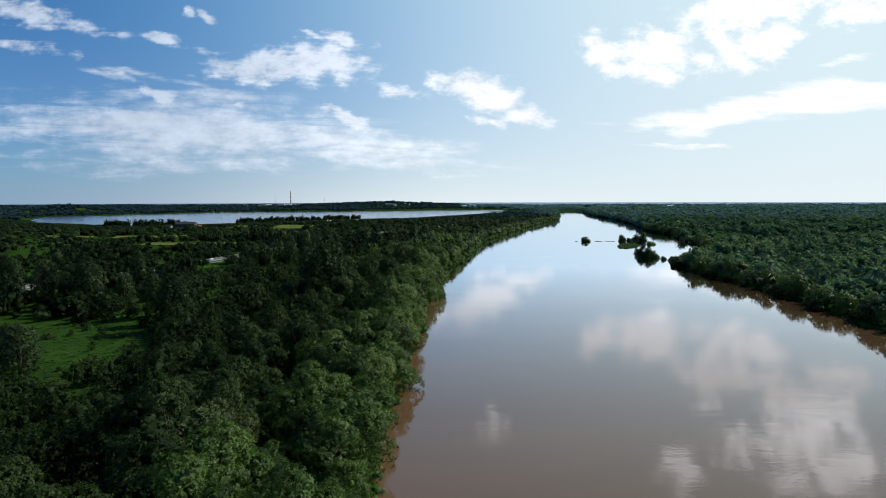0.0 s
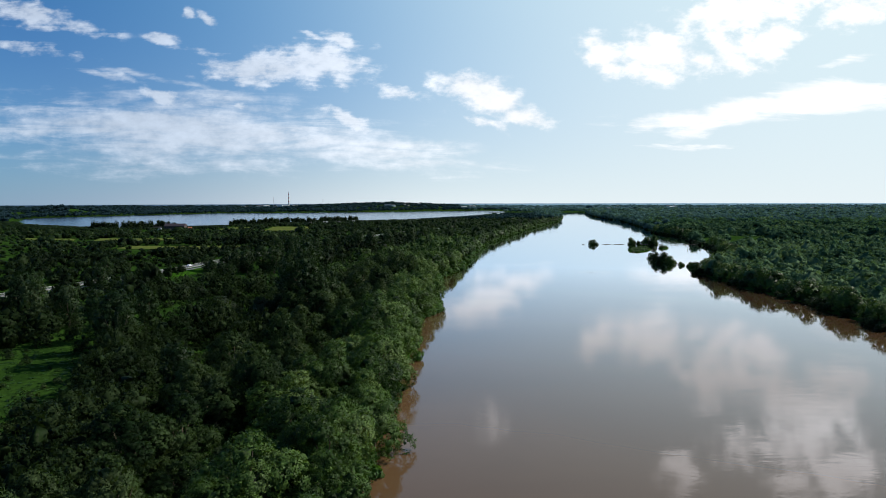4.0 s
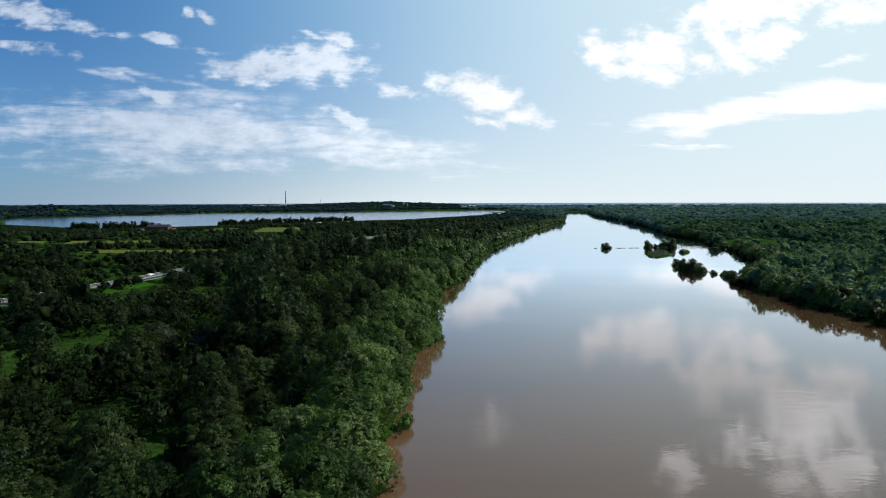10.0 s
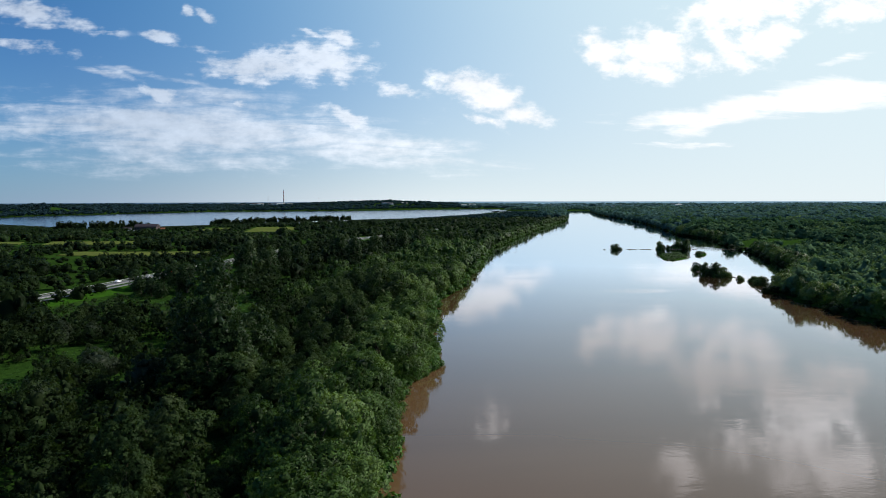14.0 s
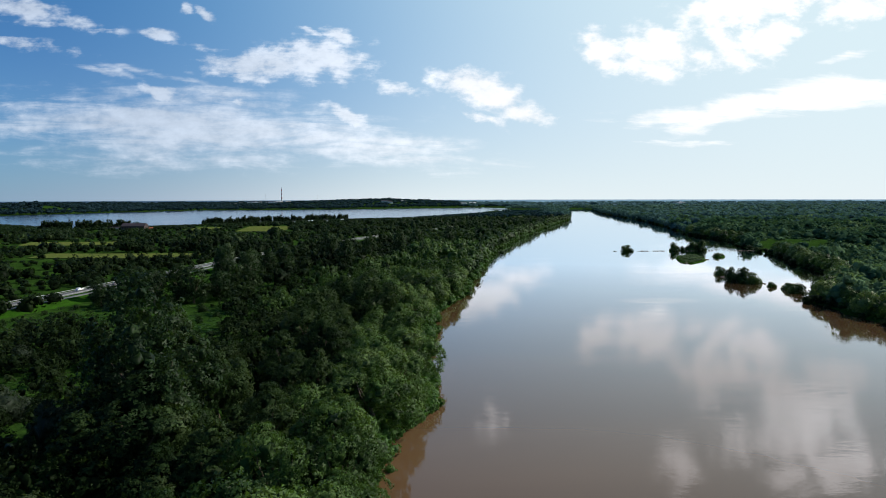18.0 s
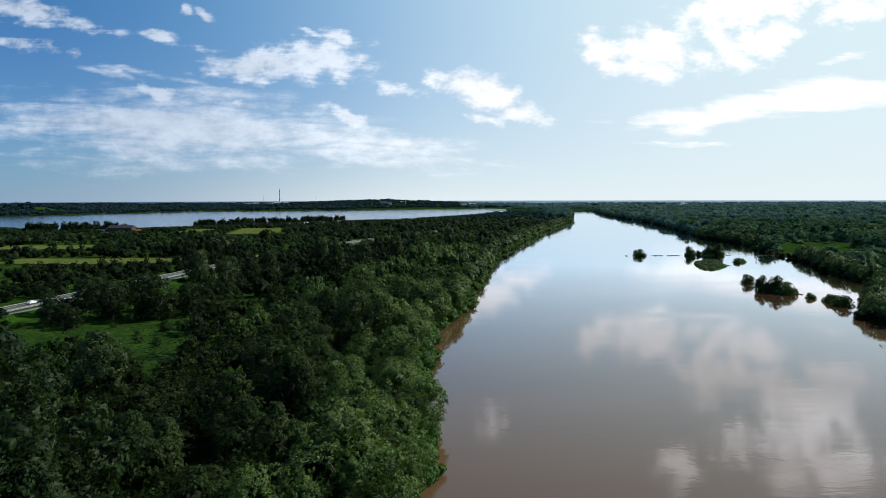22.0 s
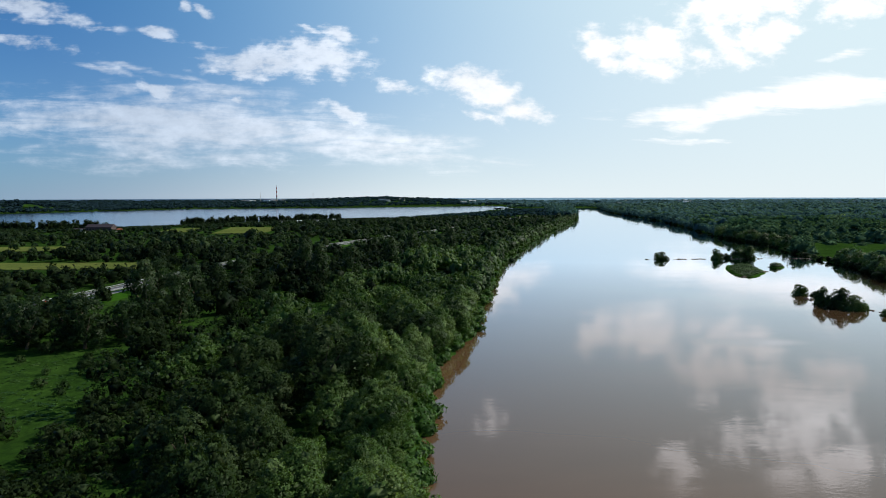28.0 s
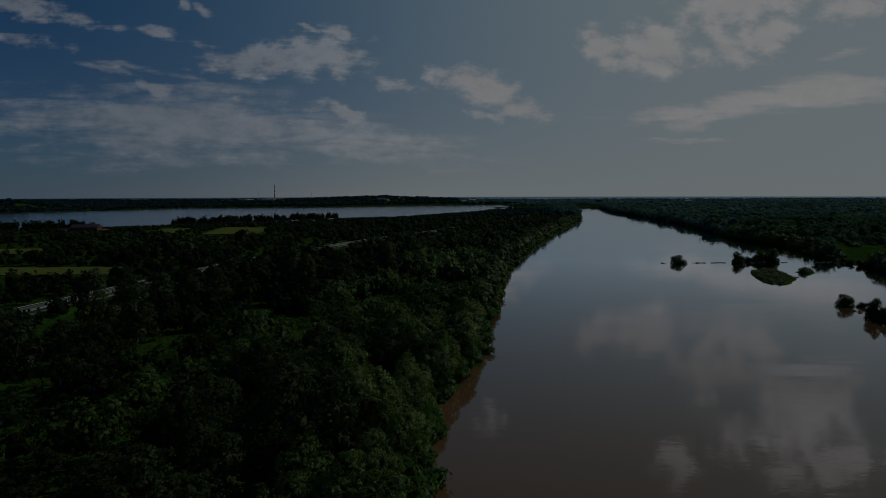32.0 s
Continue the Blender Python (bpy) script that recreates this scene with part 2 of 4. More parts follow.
BARK = plain("bark", (0.10, 0.075, 0.05), 0.9, vary=0.5, scale=2.0, bump=0.6)
ASPHALT = plain("asphalt", (0.11, 0.11, 0.105), 0.85, vary=0.25, scale=0.3)
GRAVEL = plain("gravel_shoulder", (0.17, 0.16, 0.13), 0.95, vary=0.3, scale=0.6)
STEEL = plain("galvanised_steel", (0.26, 0.27, 0.27), 0.6, 0.3, vary=0.2)
PAINT = plain("road_paint", (0.5, 0.5, 0.48), 0.7, vary=0.2)
CONCRETE = plain("concrete", (0.45, 0.44, 0.42), 0.85, vary=0.2, scale=0.2)
RED = plain("red_paint", (0.42, 0.06, 0.04), 0.7, vary=0.2, scale=0.2)
WHITE = plain("white_paint", (0.75, 0.75, 0.73), 0.6, vary=0.12, scale=0.2)
VAN_WHITE = plain("white_car_paint", (0.80, 0.80, 0.80), 0.25, vary=0.05)
CAR_RED = plain("red_car_paint", (0.45, 0.03, 0.02), 0.25, vary=0.05)
RUBBER = plain("rubber", (0.02, 0.02, 0.02), 0.8, vary=0.2)
GLASS_DARK = plain("tinted_glass", (0.02, 0.025, 0.03), 0.08, vary=0.1)
BARN_WALL = plain("brown_boards", (0.06, 0.04, 0.038), 0.8, vary=0.35, scale=0.5)
BARN_ROOF = plain("dark_red_roofing", (0.035, 0.024, 0.026), 0.7, vary=0.3, scale=0.4)
ORANGE = plain("orange_canvas", (0.40, 0.13, 0.06), 0.8, vary=0.1)
STALK = plain("driftwood", (0.12, 0.09, 0.06), 0.9, vary=0.4)


def grass(name, a, b, c, scale=0.05):
    m, n = material(name)
    pos = n.add("ShaderNodeNewGeometry", "Position")
    big = n.noise(pos, scale, 4.0, 0.6)
    mid = n.noise(pos, scale * 9, 4.0, 0.65)
    fine = n.noise(pos, 2.3, 3.0, 0.7)
    col = n.mix(n.step(big, 0.35, 0.65), rgb(*a), rgb(*b))
    col = n.mix(n.math("MULTIPLY", n.step(mid, 0.40, 0.66), 0.85), col, rgb(*c))
    f = n.math("MULTIPLY_ADD", fine, 1.3, 0.35)
    col = n.mix(1.0, col, n.add("ShaderNodeCombineColor", ins={0: f, 1: f, 2: f}), "MULTIPLY")
    bump = n.add("ShaderNodeBump", ins={"Strength": 0.4, "Distance": 0.4, "Height": n.math("ADD", fine, mid)})
    out(n, n.add("ShaderNodeBsdfPrincipled", ins={"Base Color": col, "Roughness": 1.0, "Specular IOR Level": 0.0, "Normal": bump}))
    return m


GRASS = grass("meadow_grass", (0.018, 0.046, 0.007), (0.030, 0.068, 0.011), (0.011, 0.028, 0.006))
CROP = grass("ripening_crop", (0.085, 0.108, 0.026), (0.108, 0.126, 0.031), (0.068, 0.095, 0.024), 0.02)
VERGE = grass("mown_verge", (0.022, 0.070, 0.006), (0.030, 0.086, 0.008), (0.018, 0.056, 0.006), 0.04)


def water(name, mud, ripple, rough, gloss):
    m, n = material(name)
    pos = n.add("ShaderNodeNewGeometry", "Position")
    flow = n.add("ShaderNodeMapping", ins={"Vector": pos, "Rotation": (0, 0, radians(12)), "Scale": (0.55, 1.5, 1.0)})
    fine = n.noise(flow, 1.1, 3.0, 0.6)
    mid = n.noise(flow, 0.11, 4.0, 0.6, distortion=0.8)
    wide = n.noise(flow, 0.012, 4.0, 0.55, distortion=1.2)
    swirl = n.step(wide, 0.48, 0.70)
    # an eddy over a drowned bar, where the surface breaks
    bar = n.add("ShaderNodeVectorMath", 1, {0: n.add("ShaderNodeMapping", ins={"Vector": pos, "Location": (-105 / 24, -459 / 8, 0), "Scale": (1 / 24, 1 / 8, 0)})}, operation="LENGTH")
    swirl = n.math("MULTIPLY_ADD", n.step(bar, 1.0, 0.2), 7.0, swirl)
    h = n.math("ADD", n.math("MULTIPLY", fine, n.math("MULTIPLY_ADD", swirl, 0.13, 0.03)), n.math("MULTIPLY", mid, 0.22))
    bump = n.add("ShaderNodeBump", ins={"Strength": ripple, "Distance": 1.0, "Height": h})
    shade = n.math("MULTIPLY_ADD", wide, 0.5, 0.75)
    col = n.mix(1.0, rgb(*mud), n.add("ShaderNodeCombineColor", ins={0: shade, 1: shade, 2: shade}), "MULTIPLY")
    mirror = n.add("ShaderNodeFresnel", ins={"IOR": 1.333})
    mirror = n.math("MULTIPLY", n.math("POWER", mirror, 1.25), gloss, clamp=True)
    under = n.add("ShaderNodeBsdfDiffuse", ins={"Color": col})
    over = n.add("ShaderNodeBsdfGlossy", ins={"Color": rgb(0.90, 0.94, 1.0), "Roughness": rough, "Normal": bump})
    out(n, n.add("ShaderNodeMixShader", ins={0: mirror, 1: under, 2: over}))
    return m


RIVER = water("muddy_water", (0.098, 0.056, 0.027), 0.10, 0.025, 2.3)
LAKE = water("lake_water", (0.016, 0.040, 0.060), 0.30, 0.12, 0.95)

# ---- geometry helpers ----
def mesh_from(name, verts, faces, mats=(), smooth=False, normals=None):
    """verts: n x 3; faces: m x k array or a list of arrays of differing k; normals: n x 3, to round the shading of leaf clumps."""
    me = bpy.data.meshes.new(name)
    groups = faces if isinstance(faces, list) else [faces]
    verts = np.asarray(verts, np.float32)
    loops = np.concatenate([g.ravel() for g in groups]).astype(np.int32)
    sizes = np.concatenate([np.full(len(g), g.shape[1], np.int32) for g in groups])
    me.vertices.add(len(verts)), me.loops.add(len(loops)), me.polygons.add(len(sizes))
    me.vertices.foreach_set("co", verts.ravel())
    me.loops.foreach_set("vertex_index", loops)
    me.polygons.foreach_set("loop_start", np.concatenate([[0], np.cumsum(sizes)[:-1]]).astype(np.int32))
    if smooth or normals is not None:
        me.polygons.foreach_set("use_smooth", np.ones(len(sizes), bool))
    me.update(calc_edges=True)
    if normals is not None:
        me.normals_split_custom_set_from_vertices(np.asarray(normals, np.float32))
    for m in mats:
        me.materials.append(m)
    return me


def part(name, bm, mat, parent, label=""):
    """Links a bmesh, or a mesh, as one object under a thing or a part."""
    if isinstance(bm, bmesh.types.BMesh):
        me = bpy.data.meshes.new(name)
        bm.to_mesh(me)
        bm.free()
        me.materials.append(mat)
    else:
        me = bm
    ob = new(name, me)
    ob.parent = parent
    if label:
        ob["label"] = label
    return ob


def box(sx, sy, sz, x=0, y=0, z=0, bevel=0.0, bm=None):
    """A box resting on z, centred on x and y."""
    bm = bm or bmesh.new()
    made = bmesh.ops.create_cube(bm, size=1.0, matrix=Matrix.Translation((x, y, z + sz / 2)) @ Matrix.Diagonal((sx, sy, sz, 1)))
    if bevel:
        edges = list({e for v in made["verts"] for e in v.link_edges})
        bmesh.ops.bevel(bm, geom=edges, offset=bevel, segments=2, affect="EDGES")
    return bm


def tube(r1, r2, h, z=0, sides=12, x=0, y=0, bm=None):
    bm = bm or bmesh.new()
    bmesh.ops.create_cone(bm, cap_ends=True, segments=sides, radius1=r1, radius2=r2, depth=h, matrix=Matrix.Translation((x, y, z + h / 2)))
    return bm


rng = np.random.default_rng(11)
_ico = {}


def ico(level):
    if level not in _ico:
        bm = bmesh.new()
        bmesh.ops.create_icosphere(bm, subdivisions=level, radius=1.0)
        _ico[level] = (np.array([v.co[:] for v in bm.verts]), np.array([[v.index for v in f.verts] for f in bm.faces]))
        bm.free()
    return _ico[level]


def unit(v):
    return v / np.maximum(np.linalg.norm(v, axis=1, keepdims=True), 1e-9)


def lobes_for(kind, r):
    """Lobes of a crown one metre high and wide, base at z=0: rows of centre and radii, boughs first, the core last."""
    rows, small = [], []
    if kind == "willow":      # broad, of rounded boughs that carry smaller clumps, leafy nearly to the ground
        n = int(r.integers(6, 9))
        for k in range(n):
            a, q, s = k * 2 * math.pi / n + r.uniform(-0.35, 0.35), r.uniform(0.17, 0.30), r.uniform(0.13, 0.20)
            rows.append((q * math.cos(a), q * math.sin(a), r.uniform(0.36, 0.72) - 0.3 * q, s, s * r.uniform(1.0, 1.3)))
        rows.append((r.uniform(-0.08, 0.08), r.uniform(-0.08, 0.08), 0.74, 0.17, 0.21))
        for cx, cy, cz, s, sz in rows:
            for j in range(int(r.integers(4, 6))):
                d = r.normal(0, 1, 3) + [1.6 * cx / 0.3, 1.6 * cy / 0.3, 0.9]
                d = d / np.linalg.norm(d)
                t = r.uniform(0.07, 0.12)
                small.append((cx + d[0] * s * 0.8, cy + d[1] * s * 0.8, cz + d[2] * sz * 0.8, t, t * r.uniform(0.9, 1.25)))
        for k in range(8):
            a, s = k * math.pi / 4 + r.uniform(-0.3, 0.3), r.uniform(0.10, 0.15)
            q = r.uniform(0.30, 0.38)
            rows.append((q * math.cos(a), q * math.sin(a), r.uniform(0.14, 0.30), s, s * 1.2))
        rows += small
        rows.append((0, 0, 0.40, 0.27, 0.34))
    elif kind == "bush":      # a broad dome down to the water
        for k in range(26):
            a, up_ = k * 2.4 + r.uniform(-0.4, 0.4), (k * 0.618 + r.uniform(0, 0.2)) % 1.0 * 1.12 - 0.12
            flat, q, s = math.sqrt(max(0.0, 1 - max(up_, 0) ** 2)), r.uniform(0.74, 0.88), r.uniform(0.13, 0.19)
            rows.append((0.40 * q * flat * math.cos(a), 0.40 * q * flat * math.sin(a), 0.14 + 0.72 * q * up_, s, s * r.uniform(0.95, 1.3)))
        for k in range(10):
            a, s = k * 0.628 + r.uniform(-0.2, 0.2), r.uniform(0.10, 0.15)
            rows.append((0.37 * math.cos(a), 0.37 * math.sin(a), 0.09, s, s))
        rows.append((0, 0, 0.20, 0.40, 0.62))
    elif kind == "poplar":    # tall, with separate upright boughs
        for k in range(24):
            z = 0.12 + 0.78 * (k / 23)
            wide = 0.46 * math.sin(math.pi * min(1.0, (1.04 - z) / 0.8) * 0.62)
            a, q = k * 2.4 + r.uniform(-0.5, 0.5), wide * r.uniform(0.35, 0.85)
            s = r.uniform(0.10, 0.16)
            rows.append((q * math.cos(a), q * math.sin(a), z, s, s * r.uniform(0.8, 1.1)))
        for cx, cy, cz, s, sz in rows:
            for j in range(2):
                d = r.normal(0, 1, 3) + [cx / 0.25, cy / 0.25, 1.0]
                d = d / np.linalg.norm(d)
                t = r.uniform(0.045, 0.075)
                small.append((cx + d[0] * s, cy + d[1] * s, cz + d[2] * sz, t, t * 1.3))
        rows += small
        rows.append((0, 0, 0.50, 0.22, 0.40))
    else:                     # shrub: a low cushion of shoots
        for k in range(r.integers(6, 9)):
            a, q = r.uniform(0, 2 * math.pi), math.sqrt(r.uniform(0, 1)) * 0.40
            s = r.uniform(0.16, 0.27)
            rows.append((q * math.cos(a), q * math.sin(a), r.uniform(0.2, 0.66) * (1 - 0.6 * q), s, s * r.uniform(0.9, 1.2)))
        rows.append((0, 0, 0.38, 0.34, 0.36))
    return np.array(rows)


def crown(kind, seed, leaves, size, hull, height, width, lobes=99):
    """Leaf sprays gathered in tufts on the lobes of a crown, over a dark, uneven inner mass. Returns verts, triangles and normals."""
    r = np.random.default_rng(seed)
    L = lobes_for(kind, r)
    if len(L) > lobes:
        L = np.concatenate([L[:lobes - 1] * [1, 1, 1, 1.2, 1.2], L[-1:]])
    scale = np.array([width, width, height])
    V, F, N, at = [], [], [], 0
    iv, it = ico(hull)
    step = max(1, len(L) // 14)
    for k, (cx, cy, cz, s, sz) in enumerate([*L[:-1:step], L[-1]]):
        core = (cx, cy, cz) == (0, 0, L[-1][2]) and k > 0
        bumpy = ((0.72 if leaves > 1000 else 0.88) if core and kind == "bush" else 0.43 if leaves > 1000 else 0.66) + 0.10 * np.sin(iv @ r.normal(0, 3.2, 3) + k) + r.uniform(-0.12, 0.12, len(iv))
        p = (iv * bumpy[:, None] * [s, s, sz] + [cx, cy, cz]) * scale
        p[:, 2] = np.maximum(p[:, 2], 0.02 * height)
        V.append(p), F.append(it + at), N.append(unit(iv + r.normal(0, 0.45, iv.shape)))
        at += len(p)
    area = L[:, 3] ** 1.7
    each = 16 if leaves > 1000 else 7 if leaves > 200 else 1
    tufts = max(8, leaves // each)
    got, points, outs = 0, [], []
    while got < tufts:
        k = r.choice(len(L), size=tufts * 2, p=area / area.sum())
        d = unit(r.normal(0, 1, (tufts * 2, 3)) + [0, 0, 0.3])
        p = d * L[k][:, [3, 3, 4]] * r.uniform(0.84, 1.04, (tufts * 2, 1)) + L[k, :3]
        keep = p[:, 2] > 0.02
        for row in L:
            keep &= ~((((p - row[:3]) / row[[3, 3, 4]]) ** 2).sum(1) < 0.66)
        points.append(p[keep] * scale), outs.append(d[keep])
        got += int(keep.sum())
    c, d = np.concatenate(points)[:tufts], np.concatenate(outs)[:tufts]
    reach = (0.0 if each == 1 else size * (1.7 if each > 10 else 0.8)) * r.uniform(0.6, 1.35, (tufts, 1))
    q = np.arange(leaves) % tufts
    e = unit(r.normal(0, 1, (leaves, 3)) + d[q] * 0.9 + [0, 0, 0.25])
    p = c[q] + e * reach[q] * r.uniform(0.45, 1.05, (leaves, 1))
    middle = np.array([0, 0, 0.38 * height])
    mass = unit((c - middle) / scale)[q]
    soft = unit(0.55 * d[q] + 0.38 * e + 0.45 * mass + r.normal(0, 0.26, e.shape) if each > 10 else 0.55 * d[q] + 0.7 * mass + (each > 1) * r.normal(0, 0.14, e.shape))
    nrm = unit(0.5 * d[q] + 0.6 * e + r.normal(0, 0.34, e.shape)) if each > 10 else unit(soft + r.normal(0, 0.15, e.shape))
    droop = np.array([0, 0, -0.5 if kind in ("willow", "bush") else 0.4])
    a = unit(np.cross(nrm, r.normal(0, 1, e.shape)) + droop)
    b = unit(np.cross(nrm, a))
    ln = size * r.uniform(0.6, 1.25, (leaves, 1))
    wd = ln * r.uniform(0.30, 0.5, (leaves, 1))
    tip = np.stack([p - a * ln * 0.5 - b * wd, p + a * ln * 0.6 + nrm * ln * 0.1, p - a * ln * 0.4 + b * wd], 1).reshape(-1, 3)
    V.append(tip), N.append(np.repeat(soft, 3, 0))
    F.append(at + np.arange(3 * leaves).reshape(-1, 3))
    return np.concatenate(V), np.concatenate(F), np.concatenate(N)


def trunk(height, radius, boughs, seed):
    """A tapered, slightly leaning stem that forks into limbs."""
    r = np.random.default_rng(seed)
    V, F, at = [], [], 0

    def limb(p, q, r0, r1, sides=7, steps=4):
        nonlocal at
        p, q = np.array(p, float), np.array(q, float)
        axis = unit((q - p)[None])[0]
        side = unit(np.cross(axis, [0.3, 0.9, 0.1])[None])[0]
        other = np.cross(axis, side)
        bend = r.normal(0, 0.05, 3) * np.linalg.norm(q - p)
        ang = np.arange(sides) / sides * 2 * math.pi
        for k in range(steps + 1):
            f = k / steps
            c = p + (q - p) * f + bend * math.sin(math.pi * f)
            rad = r0 + (r1 - r0) * f
            V.append(c + rad * (np.cos(ang)[:, None] * side + np.sin(ang)[:, None] * other))
        for k in range(steps):
            i = at + k * sides + np.arange(sides)
            j = at + k * sides + (np.arange(sides) + 1) % sides
            F.append(np.stack([i, j, j + sides, i + sides], 1))
        at += sides * (steps + 1)

    fork = height * r.uniform(0.28, 0.4)
    tip = np.array([r.normal(0, 0.03) * height, r.normal(0, 0.03) * height, fork])
    limb((0, 0, -0.6), tip, radius * 1.3, radius * 0.8)
    for k in range(boughs):
        a = k * 2 * math.pi / boughs + r.uniform(-0.4, 0.4)
        reach = height * r.uniform(0.14, 0.26)
        limb(tip, tip + [math.cos(a) * reach, math.sin(a) * reach, height * r.uniform(0.28, 0.48)], radius * 0.6, radius * 0.12, 6, 3)
    return np.concatenate(V), np.concatenate(F)


# ---- the plan ----
LEFT_Y = [-300, 60, 100, 157, 195, 224, 277, 295, 309, 347, 395, 405, 430, 457, 470, 614, 740, 957, 1030, 1500, 1831, 1960, 2100, 2300]
LEFT_X = [-20, -15, -13, -14, -13, -10, -10, -8, -3, -3, -4, -4, 0, 9, 11, 33, 53, 113, 133, 280, 353, 362, 330, 200]
RIGHT_Y = [-300, 100, 224, 257, 329, 376, 452, 475, 490, 513, 530, 560, 600, 664, 726, 854, 948, 1161, 1400, 1900, 2490, 2700]
RIGHT_X = [150, 160, 166, 168, 175, 172, 174, 188, 203, 222, 234, 248, 256, 279, 288, 321, 320, 367, 410, 462, 572, 640]
LAKE_XY = [(-1030, 1530), (-900, 1360), (-805, 1290), (-690, 1218), (-545, 1140), (-495, 1200), (-322, 1402), (-97, 1590), (90, 1980), (231, 2480), (330, 2850), (260, 3040), (-84, 2915), (-412, 2680), (-927, 2540), (-1225, 1950), (-1205, 1800)]
RIVER_END = 2520.0


def left_x(y):
    y = np.asarray(y, float)
    return np.interp(y, LEFT_Y, LEFT_X) + 0.9 * np.sin(y * 0.23) + 0.6 * np.sin(y * 0.61 + 1) + 1.2 * np.sin(y * 0.083)


def right_x(y):
    y = np.asarray(y, float)
    return np.interp(y, RIGHT_Y, RIGHT_X) + 1.2 * np.sin(y * 0.17 + 2) + 0.8 * np.sin(y * 0.47)


def inside_poly(x, y, poly):
    x, y = np.asarray(x, float), np.asarray(y, float)
    c = np.zeros(x.shape, bool)
    for (x1, y1), (x2, y2) in zip(poly, poly[1:] + poly[:1]):
        c ^= ((y1 > y) != (y2 > y)) & (x < (x2 - x1) * (y - y1) / (y2 - y1 + 1e-9) + x1)
    return c


def poly_dist(x, y, poly):
    """Distance to a polygon's edge, negative inside."""
    best = np.full(np.shape(x), 1e9)
    for (x1, y1), (x2, y2) in zip(poly, poly[1:] + poly[:1]):
        ex, ey = x2 - x1, y2 - y1
        f = np.clip(((x - x1) * ex + (y - y1) * ey) / (ex * ex + ey * ey), 0, 1)
        best = np.minimum(best, np.hypot(x - x1 - f * ex, y - y1 - f * ey))
    return np.where(inside_poly(x, y, poly), -best, best)


def shore(x, y):
    """Metres inland from the nearest shore; negative over water."""
    x, y = np.asarray(x, float), np.asarray(y, float)
    river = np.maximum(left_x(y) - x, x - right_x(y))
    river = np.maximum(river, y - RIVER_END)
    return np.minimum(river, poly_dist(x, y, LAKE_XY))


def smooth01(v, a, b):
    f = np.clip((v - a) / (b - a), 0, 1)
    return f * f * (3 - 2 * f)


def ground_z(x, y):
    x, y = np.asarray(x, float), np.asarray(y, float)
    s = shore(x, y)
    z = np.where(s < 0, np.maximum(s * 0.35, -2.5), np.minimum(s * 0.30, 1.1))
    z = z + smooth01(s, 6, 60) * (0.5 * np.sin(x * 0.021 + 1) * np.sin(y * 0.017) + 0.6)
    hills = 22 * np.exp(-((y - 3700) / 620) ** 2) * np.exp(-((x + 330) / 480) ** 2)
    bank = 5 * smooth01(s, 5, 260) * smooth01(y + 0.25 * x, 1350, 1800) * smooth01(-x, -260, 100)
    spur = 20 * np.exp(-((x + 1345) / 85) ** 2 - ((y - 2195) / 130) ** 2)
    return z + hills + bank + spur * smooth01(s, 0, 40)


# ground: one sheet to the horizon, its rows following the two banks
ys = np.concatenate([np.arange(-300, 60, 30), np.arange(60, 560, 4), np.arange(560, 1000, 9), np.arange(1000, 1700, 15), np.arange(1700, 2700, 26), np.arange(2700, 4850, 90)]).astype(float)
inland = np.concatenate([[0, 1.5, 3, 5, 8, 12], np.arange(18, 120, 9), np.arange(120, 420, 18), np.arange(420, 760, 18), np.arange(760, 1500, 32), np.arange(1500, 4300, 200)])
lx, rx = left_x(ys), right_x(ys)
gap = np.maximum(rx - lx, 30)
cols = [lx - d for d in inland[::-1]] + [lx + 3, lx + 8] + [lx + gap * f for f in (0.3, 0.5, 0.7)] + [rx - 8, rx - 3] + [rx + d for d in inland]
GX = np.stack(cols, 1)
GY = np.repeat(ys[:, None], GX.shape[1], 1)
GZ = ground_z(GX, GY)
nr, nc = GX.shape
i = (np.arange(nr - 1)[:, None] * nc + np.arange(nc - 1)[None]).ravel()
me = mesh_from("ground", np.stack([GX, GY, GZ], 2).reshape(-1, 3), np.stack([i, i + 1, i + nc + 1, i + nc], 1), [GRASS], True)
tagged(new("ground", me), "grassy flood plain with rough meadow and low hills", "ground", kind="structure")


def sheet(name, x0, x1, y0, y1, z, mat, label):
    me = mesh_from(name, [(x0, y0, z), (x1, y0, z), (x1, y1, z), (x0, y1, z)], np.array([[0, 1, 2, 3]]), [mat])
    return tagged(new(name, me), label, "water", kind="structure")


# river and lake: two sheets of water that the ground rises through at the banks
yy = np.concatenate([np.arange(-300, 2100, 20), [2100, 2300, 2550]]).astype(float)
a, b = left_x(yy) - 6, right_x(yy) + 6
me = mesh_from("water_river", np.concatenate([np.stack([a, yy, 0 * a], 1), np.stack([b, yy, 0 * a], 1)]),
               np.stack([np.arange(len(yy) - 1), np.arange(len(yy) - 1) + len(yy), np.arange(1, len(yy)) + len(yy), np.arange(1, len(yy))], 1), [RIVER])
tagged(new("water_river", me), "wide brown muddy river in flood, smooth with faint swirls", "river", kind="structure")
cx, cy = np.mean(LAKE_XY, 0)
rim = [(cx + (x - cx) * 1.004, cy + (y - cy) * 1.004, 0.0) for x, y in LAKE_XY]
me = bpy.data.meshes.new("water_lake")
me.from_pydata(rim, [], [list(range(len(rim)))])
me.materials.append(LAKE)
tagged(new("water_lake", me), "large calm grey-blue lake behind the woods", "lake", kind="structure")

